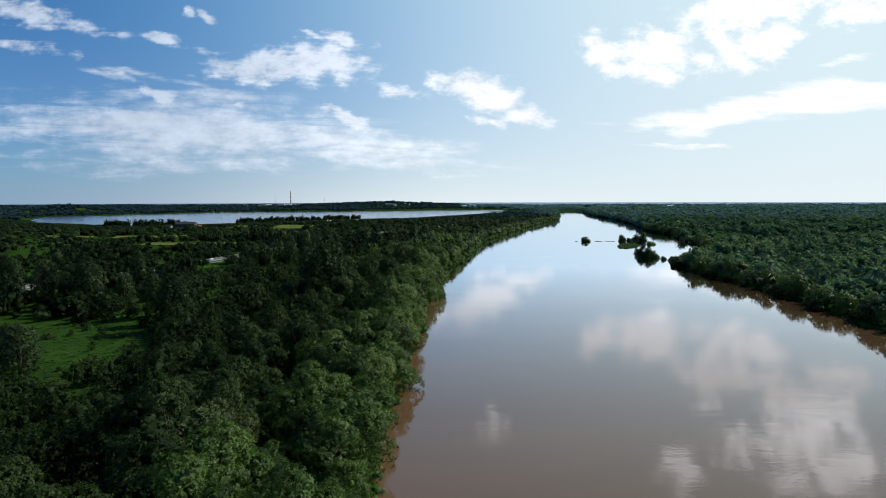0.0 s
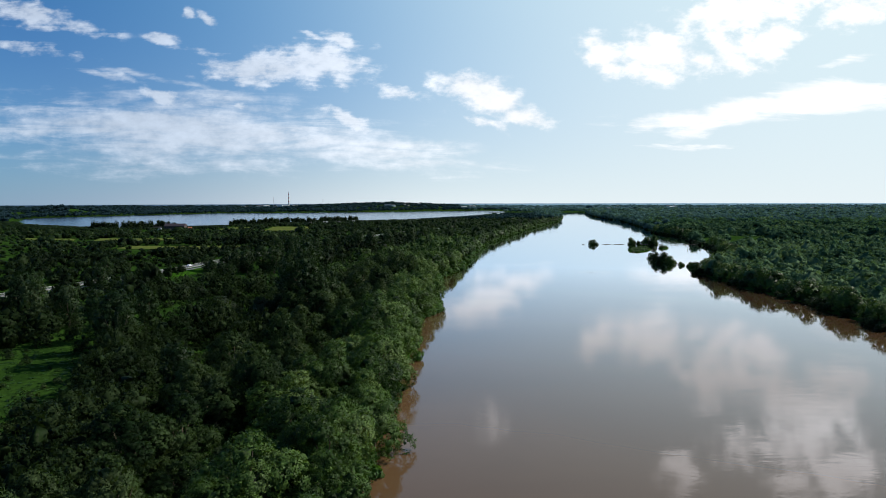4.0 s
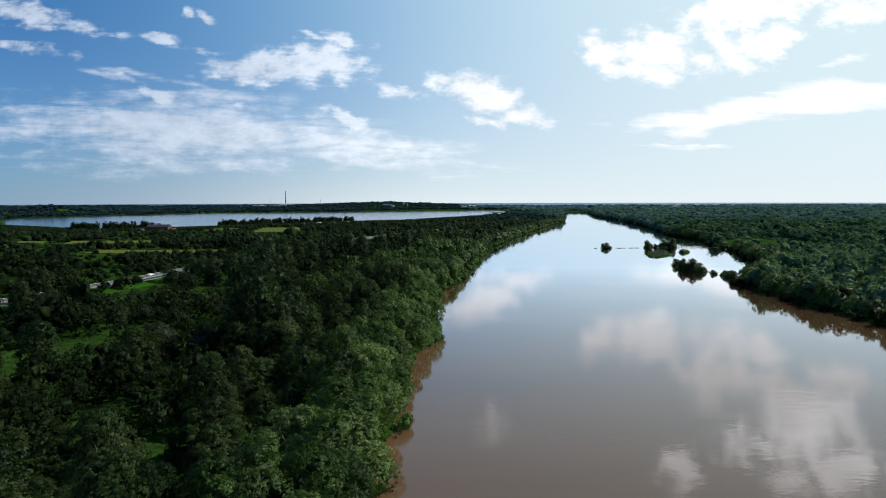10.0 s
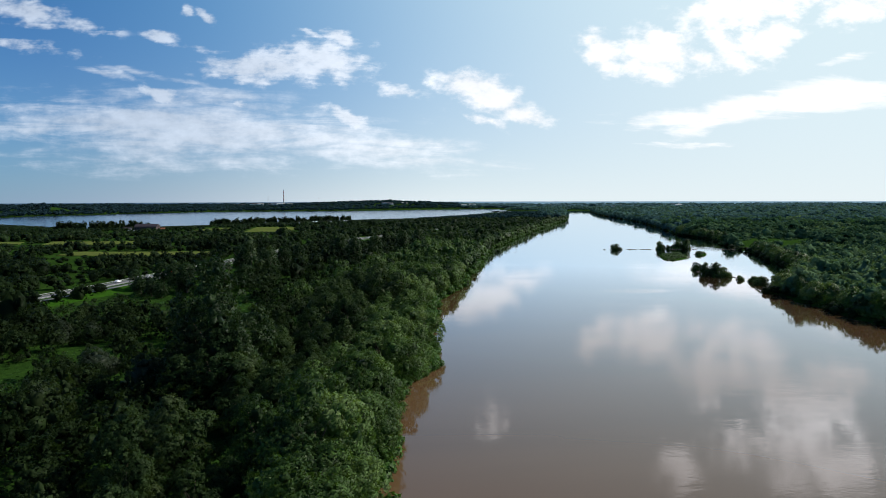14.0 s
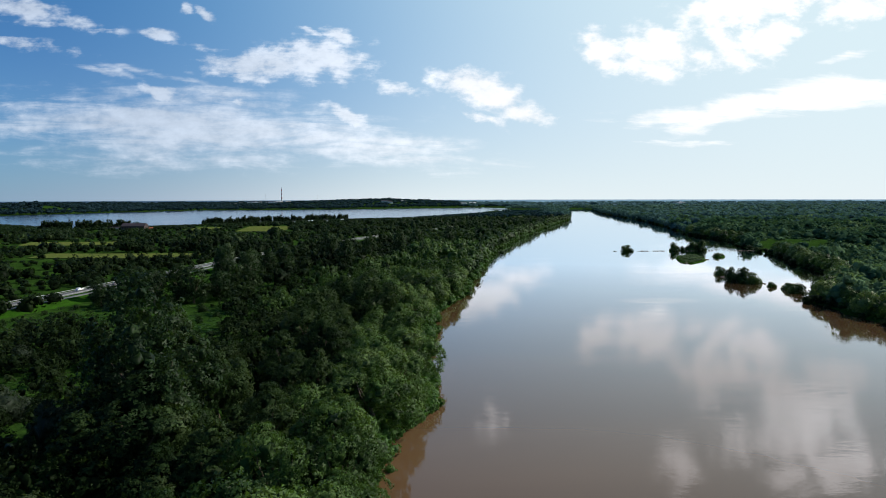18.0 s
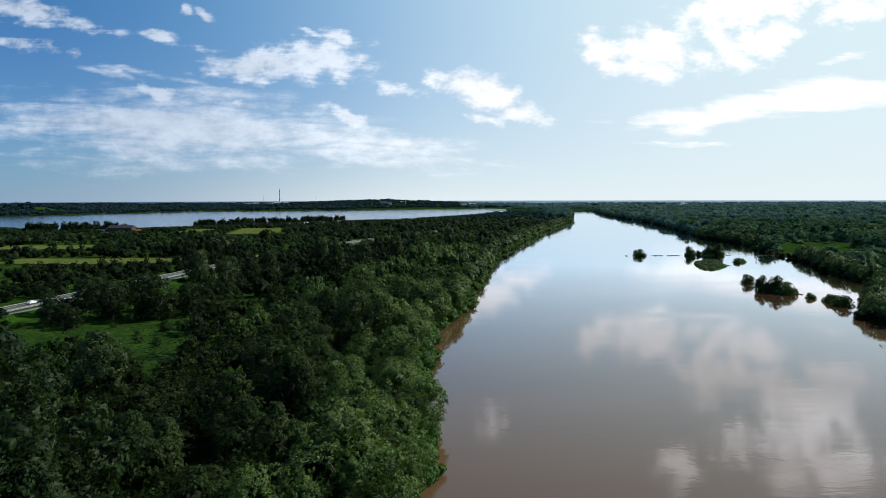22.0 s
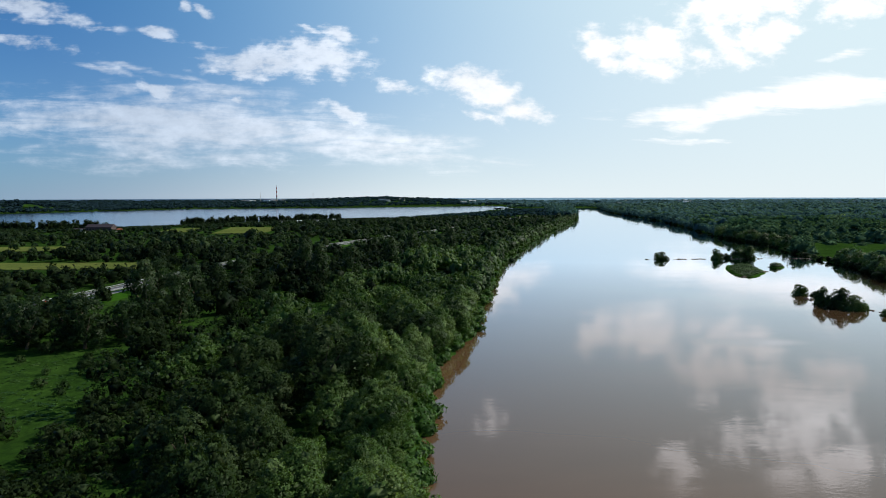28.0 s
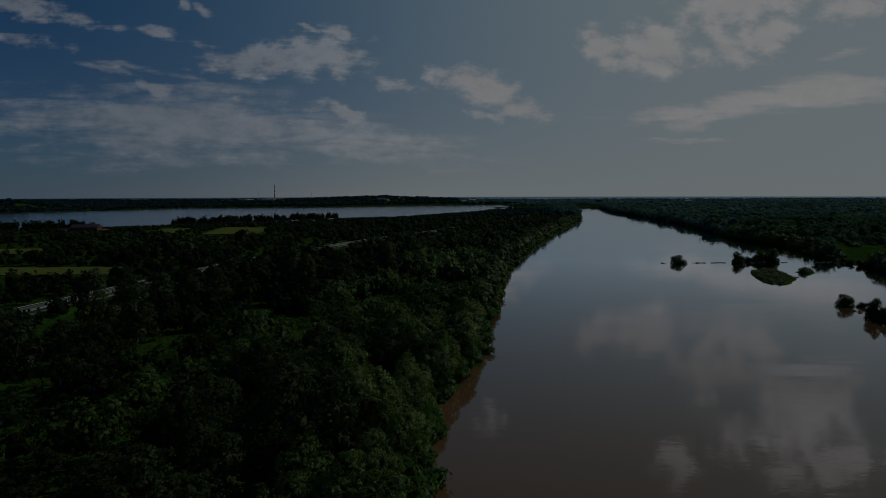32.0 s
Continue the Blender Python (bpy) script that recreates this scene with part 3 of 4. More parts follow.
# ---- road on its embankment ----
ROAD = [(-262, 250), (-215, 345), (-186, 437), (-174, 500), (-163, 560), (-152, 625), (-138, 700), (-110, 800), (-60, 930), (0, 1080), (80, 1300), (150, 1480), (215, 1640)]


def road_point(f):
    """Points along the road by Catmull-Rom: f from 0 to len-1."""
    k = int(min(max(math.floor(f), 0), len(ROAD) - 2))
    u = f - k
    p = [Vector(ROAD[min(max(k + d, 0), len(ROAD) - 1)]) for d in (-1, 0, 1, 2)]
    return 0.5 * (2 * p[1] + (p[2] - p[0]) * u + (2 * p[0] - 5 * p[1] + 4 * p[2] - p[3]) * u * u + (3 * p[1] - p[0] - 3 * p[2] + p[3]) * u ** 3)


road_c = np.array([road_point(f)[:] for f in np.linspace(0, len(ROAD) - 1, 170)])
tang = unit(np.gradient(road_c, axis=0))
side = np.stack([tang[:, 1], -tang[:, 0]], 1)      # towards the river
ROAD_Z = 3.4


def strip(offsets, heights, lo=0, hi=None):
    """A strip along the road: cross-section given by offsets to the side and heights."""
    c, s = road_c[lo:hi], side[lo:hi]
    n, k = len(c), len(offsets)
    P = np.zeros((n, k, 3))
    for j, (o, h) in enumerate(zip(offsets, heights)):
        P[:, j, :2], P[:, j, 2] = c + s * o, h
    i = (np.arange(n - 1)[:, None] * k + np.arange(k - 1)[None]).ravel()
    return P.reshape(-1, 3), np.stack([i, i + 1, i + k + 1, i + k], 1)


def road_dist(x, y):
    best = np.full(np.shape(x), 1e9)
    for c in road_c[::2]:
        best = np.minimum(best, np.hypot(x - c[0], y - c[1]))
    return best


v, fc = strip([-17, -7, -5.2, 11.5, 22], [0.3, ROAD_Z - 0.1, ROAD_Z - 0.03, ROAD_Z - 0.25, 0.3])
tagged(new("embankment", mesh_from("embankment", v, fc, [VERGE], True)), "grassy road embankment along the flood plain", "embankment", kind="structure")
v, fc = strip([-3.9, -3.9, 3.9, 3.9], [ROAD_Z - 0.1, ROAD_Z + 0.03, ROAD_Z + 0.03, ROAD_Z - 0.1])
road = tagged(new("road", mesh_from("road", v, fc, [ASPHALT])), "two-lane grey asphalt road on the embankment", "road", kind="structure")
v, fc = strip([-5.2, -5.2, -3.9, -3.9], [ROAD_Z - 0.1, ROAD_Z + 0.02, ROAD_Z + 0.02, ROAD_Z - 0.1])
tagged(new("pavement_shoulder", mesh_from("pavement_shoulder", v, fc, [GRAVEL])), "pale gravel road shoulder", "shoulder", kind="structure")
v, fc = strip([6.3, 6.3, 10.0, 10.0], [ROAD_Z - 0.4, ROAD_Z - 0.12, ROAD_Z - 0.14, ROAD_Z - 0.4])
tagged(new("pavement_path", mesh_from("pavement_path", v, fc, [ASPHALT])), "narrow paved path beside the main road", "path", kind="structure")
for o in (-3.6, 3.6):
    v, fc = strip([o - 0.08, o + 0.08], [ROAD_Z + 0.036] * 2)
    part("edge_line", mesh_from("edge_line", v, fc, [PAINT]), None, road, "white painted edge line")
post_me = bpy.data.meshes.new("rail_post")
bm = box(0.1, 0.14, 0.75)
bm.to_mesh(post_me)
bm.free()
post_me.materials.append(STEEL)
for o in (-4.6, 4.9):
    rail = tagged(new("guard_rail", None), "galvanised steel guard rail beside the road", "guard rail", "guard rails along the road")
    v, fc = strip([o - 0.03, o - 0.03, o + 0.05, o + 0.05, o - 0.03], [ROAD_Z + 0.42, ROAD_Z + 0.74, ROAD_Z + 0.74, ROAD_Z + 0.42, ROAD_Z + 0.42], 0, 120)
    part("rail", mesh_from("rail", v, fc, [STEEL]), None, rail)
    for k in range(6, 104, 1):
        p = part("rail_post", post_me, None, rail)
        p.location = (*(road_c[k] + side[k] * (o + 0.1)), ROAD_Z - 0.03)

# ---- fields ----
FIELDS = [((-330, 655), (-200, 655), (-205, 693), (-335, 693)), ((-425, 782), (-330, 782), (-350, 834), (-445, 834)),
          ((-372, 1050), (-335, 1050), (-345, 1150), (-385, 1150)), ((-290, 1030), (-225, 1030), (-235, 1165), (-310, 1165)),
          ((-1318, 2150), (-1262, 2155), (-1248, 2215), (-1308, 2235)), ((-520, 800), (-455, 790), (-470, 822), (-540, 830)), ((-100, 1440), (-40, 1440), (-30, 1475), (-105, 1475))]
for poly in FIELDS:
    bm = bmesh.new()
    n = 8
    grid = {}
    for a in range(n + 1):
        for b in range(n + 1):
            f, g = a / n, b / n
            p = (Vector(poly[0]) * (1 - f) + Vector(poly[1]) * f) * (1 - g) + (Vector(poly[3]) * (1 - f) + Vector(poly[2]) * f) * g
            z = float(ground_z(p.x, p.y)) + 0.55
            grid[a, b] = bm.verts.new((p.x + rng.normal(0, 0.8), p.y + rng.normal(0, 0.8), z))
    for a in range(n):
        for b in range(n):
            bm.faces.new((grid[a, b], grid[a + 1, b], grid[a + 1, b + 1], grid[a, b + 1]))
    made = bmesh.ops.extrude_face_region(bm, geom=bm.faces[:])
    bmesh.ops.translate(bm, vec=(0, 0, -0.9), verts=[g for g in made["geom"] if isinstance(g, bmesh.types.BMVert)])
    bmesh.ops.recalc_face_normals(bm, faces=bm.faces[:])
    me = bpy.data.meshes.new("field")
    bm.to_mesh(me)
    bm.free()
    slope = poly[0][1] > 2000
    me.materials.append(GRASS if slope else CROP)
    tagged(new("field", me), "green grass slope on the far lake shore" if slope else "strip field of pale yellow-green ripening crop", "field", "strip fields", kind="structure")

# clearings without trees: centre, half sizes, turn in degrees
CLEAR = [(-126, 190, 37, 46, 25), (-116, 298, 13, 30, -20), (-158, 418, 26, 46, 12), (-105, 406, 30, 33, 15), (-100, 438, 14, 12, 0), (-85, 480, 14, 18, 0),
         (352, 768, 44, 58, -22), (420, 560, 45, 8, 10), (560, 760, 60, 12, 10), (200, 1590, 14, 190, -25), (-260, 560, 22, 10, 0), (-420, 600, 50, 8, 0), (-560, 900, 60, 10, 10), (640, 1000, 80, 14, 0), (-135, 522, 14, 30, 0),
         (-470, 700, 70, 9, 0), (300, 420, 30, 7, 0), (460, 900, 70, 10, 8), (700, 700, 70, 10, 0), (380, 1060, 60, 9, 0)]
strips = np.random.default_rng(17)
for k in range(34):
    sy = strips.uniform(720, 2700)
    CLEAR.append((sy * strips.uniform(0.36, 0.75), sy, strips.uniform(40, 130), strips.uniform(9, 22) * (1 + sy / 2500), strips.uniform(-14, 14)))
# open ground in front of the fields, with low growth only
LOW = [(-106, 262, 18, 22, 0), (-132, 492, 15, 28, 10), (-265, 630, 85, 24, 0), (-390, 750, 65, 30, 0), (-355, 1010, 45, 40, 0), (-262, 990, 55, 42, 0), (-446, 1020, 40, 42, 0), (-490, 770, 60, 24, 0), (345, 700, 30, 24, 0)]


def in_spots(x, y, spots, margin=0.0):
    c = np.zeros(np.shape(x), bool)
    for px, py, hx, hy, turn in spots:
        a = radians(turn)
        u, v = (x - px) * math.cos(a) + (y - py) * math.sin(a), -(x - px) * math.sin(a) + (y - py) * math.cos(a)
        ragged = 1 + 0.18 * np.sin(np.arctan2(v, u) * 5 + px) + 0.1 * np.sin(np.arctan2(v, u) * 11)
        c |= (u / (hx + margin)) ** 2 + (v / (hy + margin)) ** 2 < ragged
    return c


def is_clear(x, y, margin=0.0):
    c = in_spots(x, y, CLEAR, margin)
    for poly in FIELDS:
        c |= poly_dist(x, y, list(poly)) < 3 + margin
    c |= road_dist(x, y) < np.where(y > 630, 7.0, 14.0) + margin
    return c

# ---- trees ----
def scatter(x0, x1, y0, y1, gap, seed):
    r = np.random.default_rng(seed)
    gx, gy = np.meshgrid(np.arange(x0, x1, gap), np.arange(y0, y1, gap))
    x, y = gx.ravel() + r.uniform(-0.46, 0.46, gx.size) * gap, gy.ravel() + r.uniform(-0.46, 0.46, gx.size) * gap
    keep = (np.abs(x) < 0.76 * (y + 15) + 25)
    return x[keep], y[keep], r


def patches(x, y, s=1.0):
    """A smooth field between 0 and 1 that groups tall and low growth."""
    return 0.5 + 0.22 * np.sin(x * 0.043 * s + 1.3) * np.cos(y * 0.037 * s) + 0.18 * np.sin(x * 0.11 * s + y * 0.071 * s) + 0.1 * np.sin(y * 0.19 * s - x * 0.13 * s)


def nearness(x, y):
    """Metres from which a place is seen at the nearest, flying up the river."""
    far = np.maximum(y - 289, 0)
    return np.maximum(np.maximum(85, 1.65 * np.abs(x)), np.hypot(far, x))


def merged(name, templates, x, y, h, w, mat, label, seed, category="woodland", sink=0.3):
    """Many plants as one body: each a turned and stretched copy of a template one metre high and wide."""
    r = np.random.default_rng(seed)
    z = ground_z(x, y) - sink
    V, F, N, at = [], [], [], 0
    pick = r.integers(0, len(templates), len(x))
    turn = r.uniform(0, 2 * math.pi, len(x))
    for k, (tv, tf, tn) in enumerate(templates):
        m = np.where(pick == k)[0]
        if not len(m):
            continue
        c, s = np.cos(turn[m])[:, None], np.sin(turn[m])[:, None]
        X = (tv[None, :, 0] * c - tv[None, :, 1] * s) * w[m, None] + x[m, None]
        Y = (tv[None, :, 0] * s + tv[None, :, 1] * c) * w[m, None] + y[m, None]
        Z = tv[None, :, 2] * h[m, None] + z[m, None]
        V.append(np.stack([X, Y, Z], 2).reshape(-1, 3))
        wide, tall = w[m, None], h[m, None]
        N.append(unit(np.stack([(tn[None, :, 0] * c - tn[None, :, 1] * s) / wide, (tn[None, :, 0] * s + tn[None, :, 1] * c) / wide, tn[None, :, 2] / tall], 2).reshape(-1, 3)))
        F.append((tf[None] + (np.arange(len(m)) * len(tv))[:, None, None]).reshape(-1, 3) + at)
        at += len(m) * len(tv)
    me = mesh_from(name, np.concatenate(V), np.concatenate(F), [mat], normals=np.concatenate(N))
    return tagged(new(name, me), label, category, kind="stuff")


def crowns(kind, seeds, leaves, size, hull, lobes=99):
    """Templates one metre high and wide; size of a leaf spray as a share of the height."""
    made = []
    for s in seeds:
        v, f, nn = crown(kind, s, leaves, size, hull, 1.0, 1.0, lobes)
        wide = np.percentile(np.hypot(v[:, 0], v[:, 1]), 97) * 2
        made.append((v / [wide, wide, v[:, 2].max()], f, nn))
    return made


FAR4 = crowns("willow", range(60, 64), 12, 0.34, 1, 2)
FAR3 = crowns("willow", range(50, 58), 34, 0.19, 1, 3) + crowns("bush", range(150, 156), 34, 0.19, 1, 3)
MID2 = crowns("willow", range(40, 46), 300, 0.085, 1, 9) + crowns("bush", range(140, 144), 300, 0.085, 1, 9)
DOME = crowns("bush", range(160, 168), 330, 0.078, 1, 37) + crowns("willow", range(170, 173), 330, 0.078, 1, 14)
MID1 = crowns("willow", range(30, 38), 1900, 0.036, 1, 40)
SHRUB2 = crowns("shrub", range(70, 75), 120, 0.17, 1, 4)
SHRUB1 = crowns("shrub", range(75, 80), 1100, 0.06, 1, 6)


def tree_kit(kind, seed, height, width, leaves, size, mat, name, label, category, group, hull=2):
    """One tree: stem with limbs, and its crown."""
    top = tagged(new(name, None), label, category, group)
    tv, tf = trunk(height * 0.9, height * 0.022, 4, seed)
    part("trunk", mesh_from("trunk", tv, tf, [BARK], True), None, top, "grey-brown bark")
    cv, cf, cn = crown(kind, seed, leaves, size, hull, height, width)
    part("crown", mesh_from("crown", cv, cf, [mat], normals=cn), None, top)
    return top


# willows of the near bank, one by one
bank_y, bank_x, bank_h = [], [], []
r = np.random.default_rng(5)
y = 78.0
while y < 520:
    bank_x.append(float(left_x(y)) - r.uniform(3.5, 6.0) - (2.6 if y > 285 else 0.0)), bank_y.append(y), bank_h.append(r.uniform(8, 15.5))
    y += r.uniform(6.0, 9.5)
x, y, r = scatter(-60, 20, 76, 470, 11.8, 21)
inland_d = left_x(y) - x
keep = (inland_d > 9) & (inland_d < 44) & ~is_clear(x, y)
nx, ny = np.concatenate([bank_x, x[keep]]), np.concatenate([bank_y, y[keep]])
nh = np.concatenate([bank_h, 8.0 + 9.5 * patches(x[keep], y[keep]) + r.normal(0, 2.6, keep.sum())])
# the broadest crowns stand by themselves
BROAD = [(-13, 296, 16, 21), (-14, 243, 14, 16), (-16, 320, 15, 19), (-20, 345, 13, 16), (-12, 371, 13, 16), (-25, 203, 13, 17), (-13, 157, 13, 15), (-17, 182, 14, 16), (-34, 262, 14, 17), (-16, 128, 12, 14), (-30, 118, 12, 14)]
for px, py, ph, pw in BROAD:
    far = np.hypot(nx - px, ny - py) > pw * 0.42
    nx, ny, nh = nx[far], ny[far], nh[far]
nw = nh * np.random.default_rng(6).uniform(0.95, 1.3, len(nh))
nx, ny = np.concatenate([nx, [b[0] for b in BROAD]]), np.concatenate([ny, [b[1] for b in BROAD]])
nh, nw = np.concatenate([nh, [b[2] for b in BROAD]]), np.concatenate([nw, [b[3] for b in BROAD]])
order = np.argsort(nearness(nx, ny) + 0.06 * ny)
single, rest = order[:200], order[200:]
kits = [tree_kit("willow", 100 + k, 12.0, 12.5, 14500, 0.28, LEAF_INLAND_SHADED if k > 4 else LEAF, "willow_tree", "broad leafy green willow on the flooded river bank", "willow", "willows on the river bank") for k in range(8)]
used = set()
for q in single:
    k = int(rng.integers(0, 5)) if left_x(ny[q]) - nx[q] < 14 + 14 * patches(nx[q], ny[q]) else int(rng.integers(5, 8))
    s = nh[q] / 12.0
    m = pose(nx[q], ny[q], float(ground_z(nx[q], ny[q])) - 0.2, 0, 0, rng.uniform(0, 360)) @ Matrix.Diagonal((nw[q] / 12.5, nw[q] / 12.5 * rng.uniform(0.9, 1.1), s, 1))
    if k in used:
        t = copy_thing(kits[k], Matrix())
    else:
        used.add(k)
        t = kits[k]
    t.matrix_basis = m
wx, wy, wh = nx[rest], ny[rest], nh[rest]

# silvery domed willows between the meadows
SILVER = [(-87, 263, 9, 13.5), (-94, 299, 8, 13), (-73, 284, 11, 12), (-127, 337, 8, 9), (-134, 346, 7, 8.5), (-121, 345, 6, 8)]
kits = [tree_kit("bush", 300 + k, 9.0, 12.0, 9000, 0.27, LEAF_SILVER, "silver_willow", "domed silvery grey-green willow beside the meadow", "willow", "silver willows") for k in range(2)]
for j, (px, py, ph, pw) in enumerate(SILVER):
    t = kits[j] if j < 2 else copy_thing(kits[j % 2], Matrix())
    t.matrix_basis = pose(px, py, float(ground_z(px, py)) - 0.3, 0, 0, j * 101) @ Matrix.Diagonal((pw / 12, pw / 12, ph / 9, 1))

# taller poplars that stand over the willows
GROVE = [(-61, 287, 22, 13), (-47, 274, 19, 12), (-98, 222, 21, 14), (-105, 233, 18, 12), (-117, 166, 14, 11), (-125, 173, 13, 10), (-75, 338, 18, 13), (-150, 262, 19, 11), (-160, 270, 21, 11), (-171, 266, 20, 11),
         (-182, 276, 22, 12), (-141, 268, 16, 10), (-165, 284, 20, 11), (-190, 290, 20, 12), (-200, 280, 21, 12), (-118, 246, 17, 11), (-106, 256, 16, 11), (-214, 300, 20, 12), (-107, 478, 24, 14), (-99, 486, 20, 14),
         (-112, 533, 17, 13), (-104, 540, 16, 12), (-96, 549, 17, 12)]
ROADSIDE = [(-118, 546, 15, 12), (-60, 560, 21, 13), (-48, 590, 20, 12), (-30, 630, 22, 13), (-75, 600, 20, 12), (-20, 700, 21, 12), (10, 760, 20, 12), (-90, 660, 20, 13), (-140, 560, 16, 12), (-62, 180, 15, 10),
            (-140, 455, 15.5, 12), (-150, 463, 14.5, 12), (-131, 448, 16, 12), (-122, 456, 17, 13), (-113, 449, 17, 13), (-103, 456, 14, 12), (-152, 441, 9, 9), (-144, 437, 8.5, 9), (-137, 432, 8, 8), (-161, 456, 11, 10),
            (-175, 350, 15, 10), (-150, 330, 14, 9), (-205, 410, 14, 10)]
giant = tree_kit("poplar", 150, 31.0, 25.0, 11000, 0.62, LEAF_POPLAR, "poplar_tree", "very tall broad dark poplar towering over the bank", "poplar", "poplars")
giant.matrix_basis = pose(-54, 281, float(ground_z(-54, 281)) - 0.2, 0, 0, 20)
pop = [tree_kit("poplar", 140 + k, 20.0, 12.0, 4600, 0.62, LEAF_POPLAR, "poplar_tree", "tall dark green poplar rising above the willows", "poplar", "poplars") for k in range(3)]
for j, (px, py, ph, pw) in enumerate(GROVE + ROADSIDE):
    t = pop[j] if j < 3 else copy_thing(pop[j % 3], Matrix())
    t.matrix_basis = pose(px, py, float(ground_z(px, py)) - 0.2, 0, 0, j * 77) @ Matrix.Diagonal((pw / 12, pw / 12, ph / 20, 1))

# woods behind, in belts of falling detail
x, y, r = scatter(-340, 30, 95, 760, 9.4, 22)
d = left_x(y) - x
p = patches(x, y)
keep = (shore(x, y) > 6) & (d > 2) & ~is_clear(x, y) & ((d >= 44) | (y > 470)) & (r.uniform(0, 1, len(x)) < 0.45 + 0.9 * p) & ~((in_spots(x, y, LOW)) & (r.uniform(0, 1, len(x)) < 0.5))
x, y, p = x[keep], y[keep], p[keep]
h = 3.5 + 12.5 * p ** 1.3 + r.normal(0, 2.0, len(x))
h = np.where(road_dist(x, y) > 60, h, h * 0.75)
h = np.where((x < -230) & (y > 330), h * 0.72, h)
# the tall edge of the near meadow
er = np.random.default_rng(33)
ey = np.concatenate([np.linspace(118, 226, 22), np.linspace(110, 222, 18)])
ex = np.concatenate([np.interp(ey[:22], [118, 226], [-58, -96]), np.interp(ey[22:], [110, 222], [-50, -86])]) + er.uniform(-2.5, 2.5, 40)
eh = er.uniform(11, 15.5, 40)
# a closed stand before the second meadow, and trees along the near side of the road
gx, gy = [], []
for k in range(34):
    gy.append(er.uniform(312, 352)), gx.append(np.interp(gy[-1], [312, 352], [-58, -70]) + er.uniform(-17, 12))
gh = list(er.uniform(6.0, 9.5, 34))
for ry in list(np.arange(352, 446, 9.0)) + list(np.arange(600, 632, 8.0)) + list(np.arange(652, 770, 9.0)):
    gx.append(np.interp(ry, [345, 437, 500, 560, 625, 700, 800], [-215, -186, -174, -163, -152, -138, -110]) + er.uniform(12, 16)), gy.append(ry + er.uniform(-3, 3)), gh.append(er.uniform(7.0, 10.0))
gx, gy, gh = np.array(gx + [-150, -147, -145]), np.array(gy + [479, 491, 503]), np.array(gh + [10, 9.5, 9])
x, y, h = np.concatenate([x, wx, ex, gx]), np.concatenate([y, wy, ey, gy]), np.concatenate([h, wh, eh, gh])
h = np.where(in_spots(x, y, LOW) & (np.arange(len(x)) < len(x) - 3), 2.2, np.maximum(h, 3.2))
w_ = np.clip(h * r.uniform(0.9, 1.25, len(x)), 5.0, 14.0)
dm = nearness(x, y)
low = h < 7.5
by_water = (left_x(y) - x < 74) & (y > 395)
for name, sel, tmpl, mat in (("woodland", (dm < 230) & ~low & ~by_water, MID1, LEAF_WOOD_SHADED), ("woodland", (dm >= 230) & ~low & ~by_water, MID2, LEAF_WOOD_SHADED), ("woodland", by_water & ~low & (dm < 280), MID1, LEAF), ("woodland", by_water & ~low & (dm >= 280), MID2, LEAF),
                             ("scrub", (dm < 230) & low, SHRUB1, LEAF_WOOD_SHADED), ("scrub", (dm >= 230) & low, SHRUB2, LEAF_WOOD_SHADED)):
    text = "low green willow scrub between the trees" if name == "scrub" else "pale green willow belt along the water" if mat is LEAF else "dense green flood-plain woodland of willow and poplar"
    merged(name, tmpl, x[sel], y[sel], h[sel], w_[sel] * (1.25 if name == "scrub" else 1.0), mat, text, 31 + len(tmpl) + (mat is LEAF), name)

# the woods go on behind the start of the flight
r = np.random.default_rng(61)
bx, by = np.concatenate([r.uniform(-190, -14, 520), r.uniform(166, 330, 420)]), np.concatenate([r.uniform(-70, 260, 520), r.uniform(-70, 330, 420)])
sel = (np.abs(bx) > 0.76 * (by + 15) + 25) & (shore(bx, by) > 3.5) & ~is_clear(bx, by)
bx, by = bx[sel], by[sel]
bh = 6 + 7 * patches(bx, by) + r.normal(0, 1.5, len(bx))
merged("woodland", FAR3, bx, by, bh, bh * r.uniform(0.9, 1.2, len(bx)), LEAF_WOOD_SHADED, "green willow woods along both banks downstream", 57)

# willows of the far bank, one by one along the water
kits = [tree_kit("bush", 200 + k, 11.0, 13.0, 2600, 0.55, LEAF, "willow_tree", "rounded green willow at the foot of the opposite bank", "willow", "willows on the opposite bank", hull=1) for k in range(4)]
r = np.random.default_rng(8)
y, j = 190.0, 0
while y < 980:
    if not (705 < y < 812):
        px = float(right_x(y)) + r.uniform(5.0, 8.5)
        s = r.uniform(7.5, 12.5) / 11
        t = kits[j] if j < 4 else copy_thing(kits[j % 4], Matrix())
        t.matrix_basis = pose(px, y, float(ground_z(px, y)) - 0.2, 0, 0, r.uniform(0, 360)) @ Matrix.Diagonal((s * r.uniform(0.9, 1.2), s * r.uniform(0.9, 1.2), s, 1))
        j += 1
    y += r.uniform(7, 12)
x, y, r = scatter(165, 520, 190, 760, 9.6, 23)
p = np.clip(patches(x + 400, y * 1.5, 0.8) * 2.0 - 0.5, 0, 1)
keep = (shore(x, y) > 8) & (x > right_x(y) + 8) & ~is_clear(x, y) & (r.uniform(0, 1, len(x)) < 0.55 + 0.7 * p)
x, y, p = x[keep], y[keep], p[keep]
h = 4.0 + 10.0 * p + r.normal(0, 1.0, len(x))
h = np.where(in_spots(x, y, [(322, 702, 26, 34, 0), (360, 715, 34, 30, 0)]), 1.8, np.maximum(h, 3.5))
low = h < 8.0
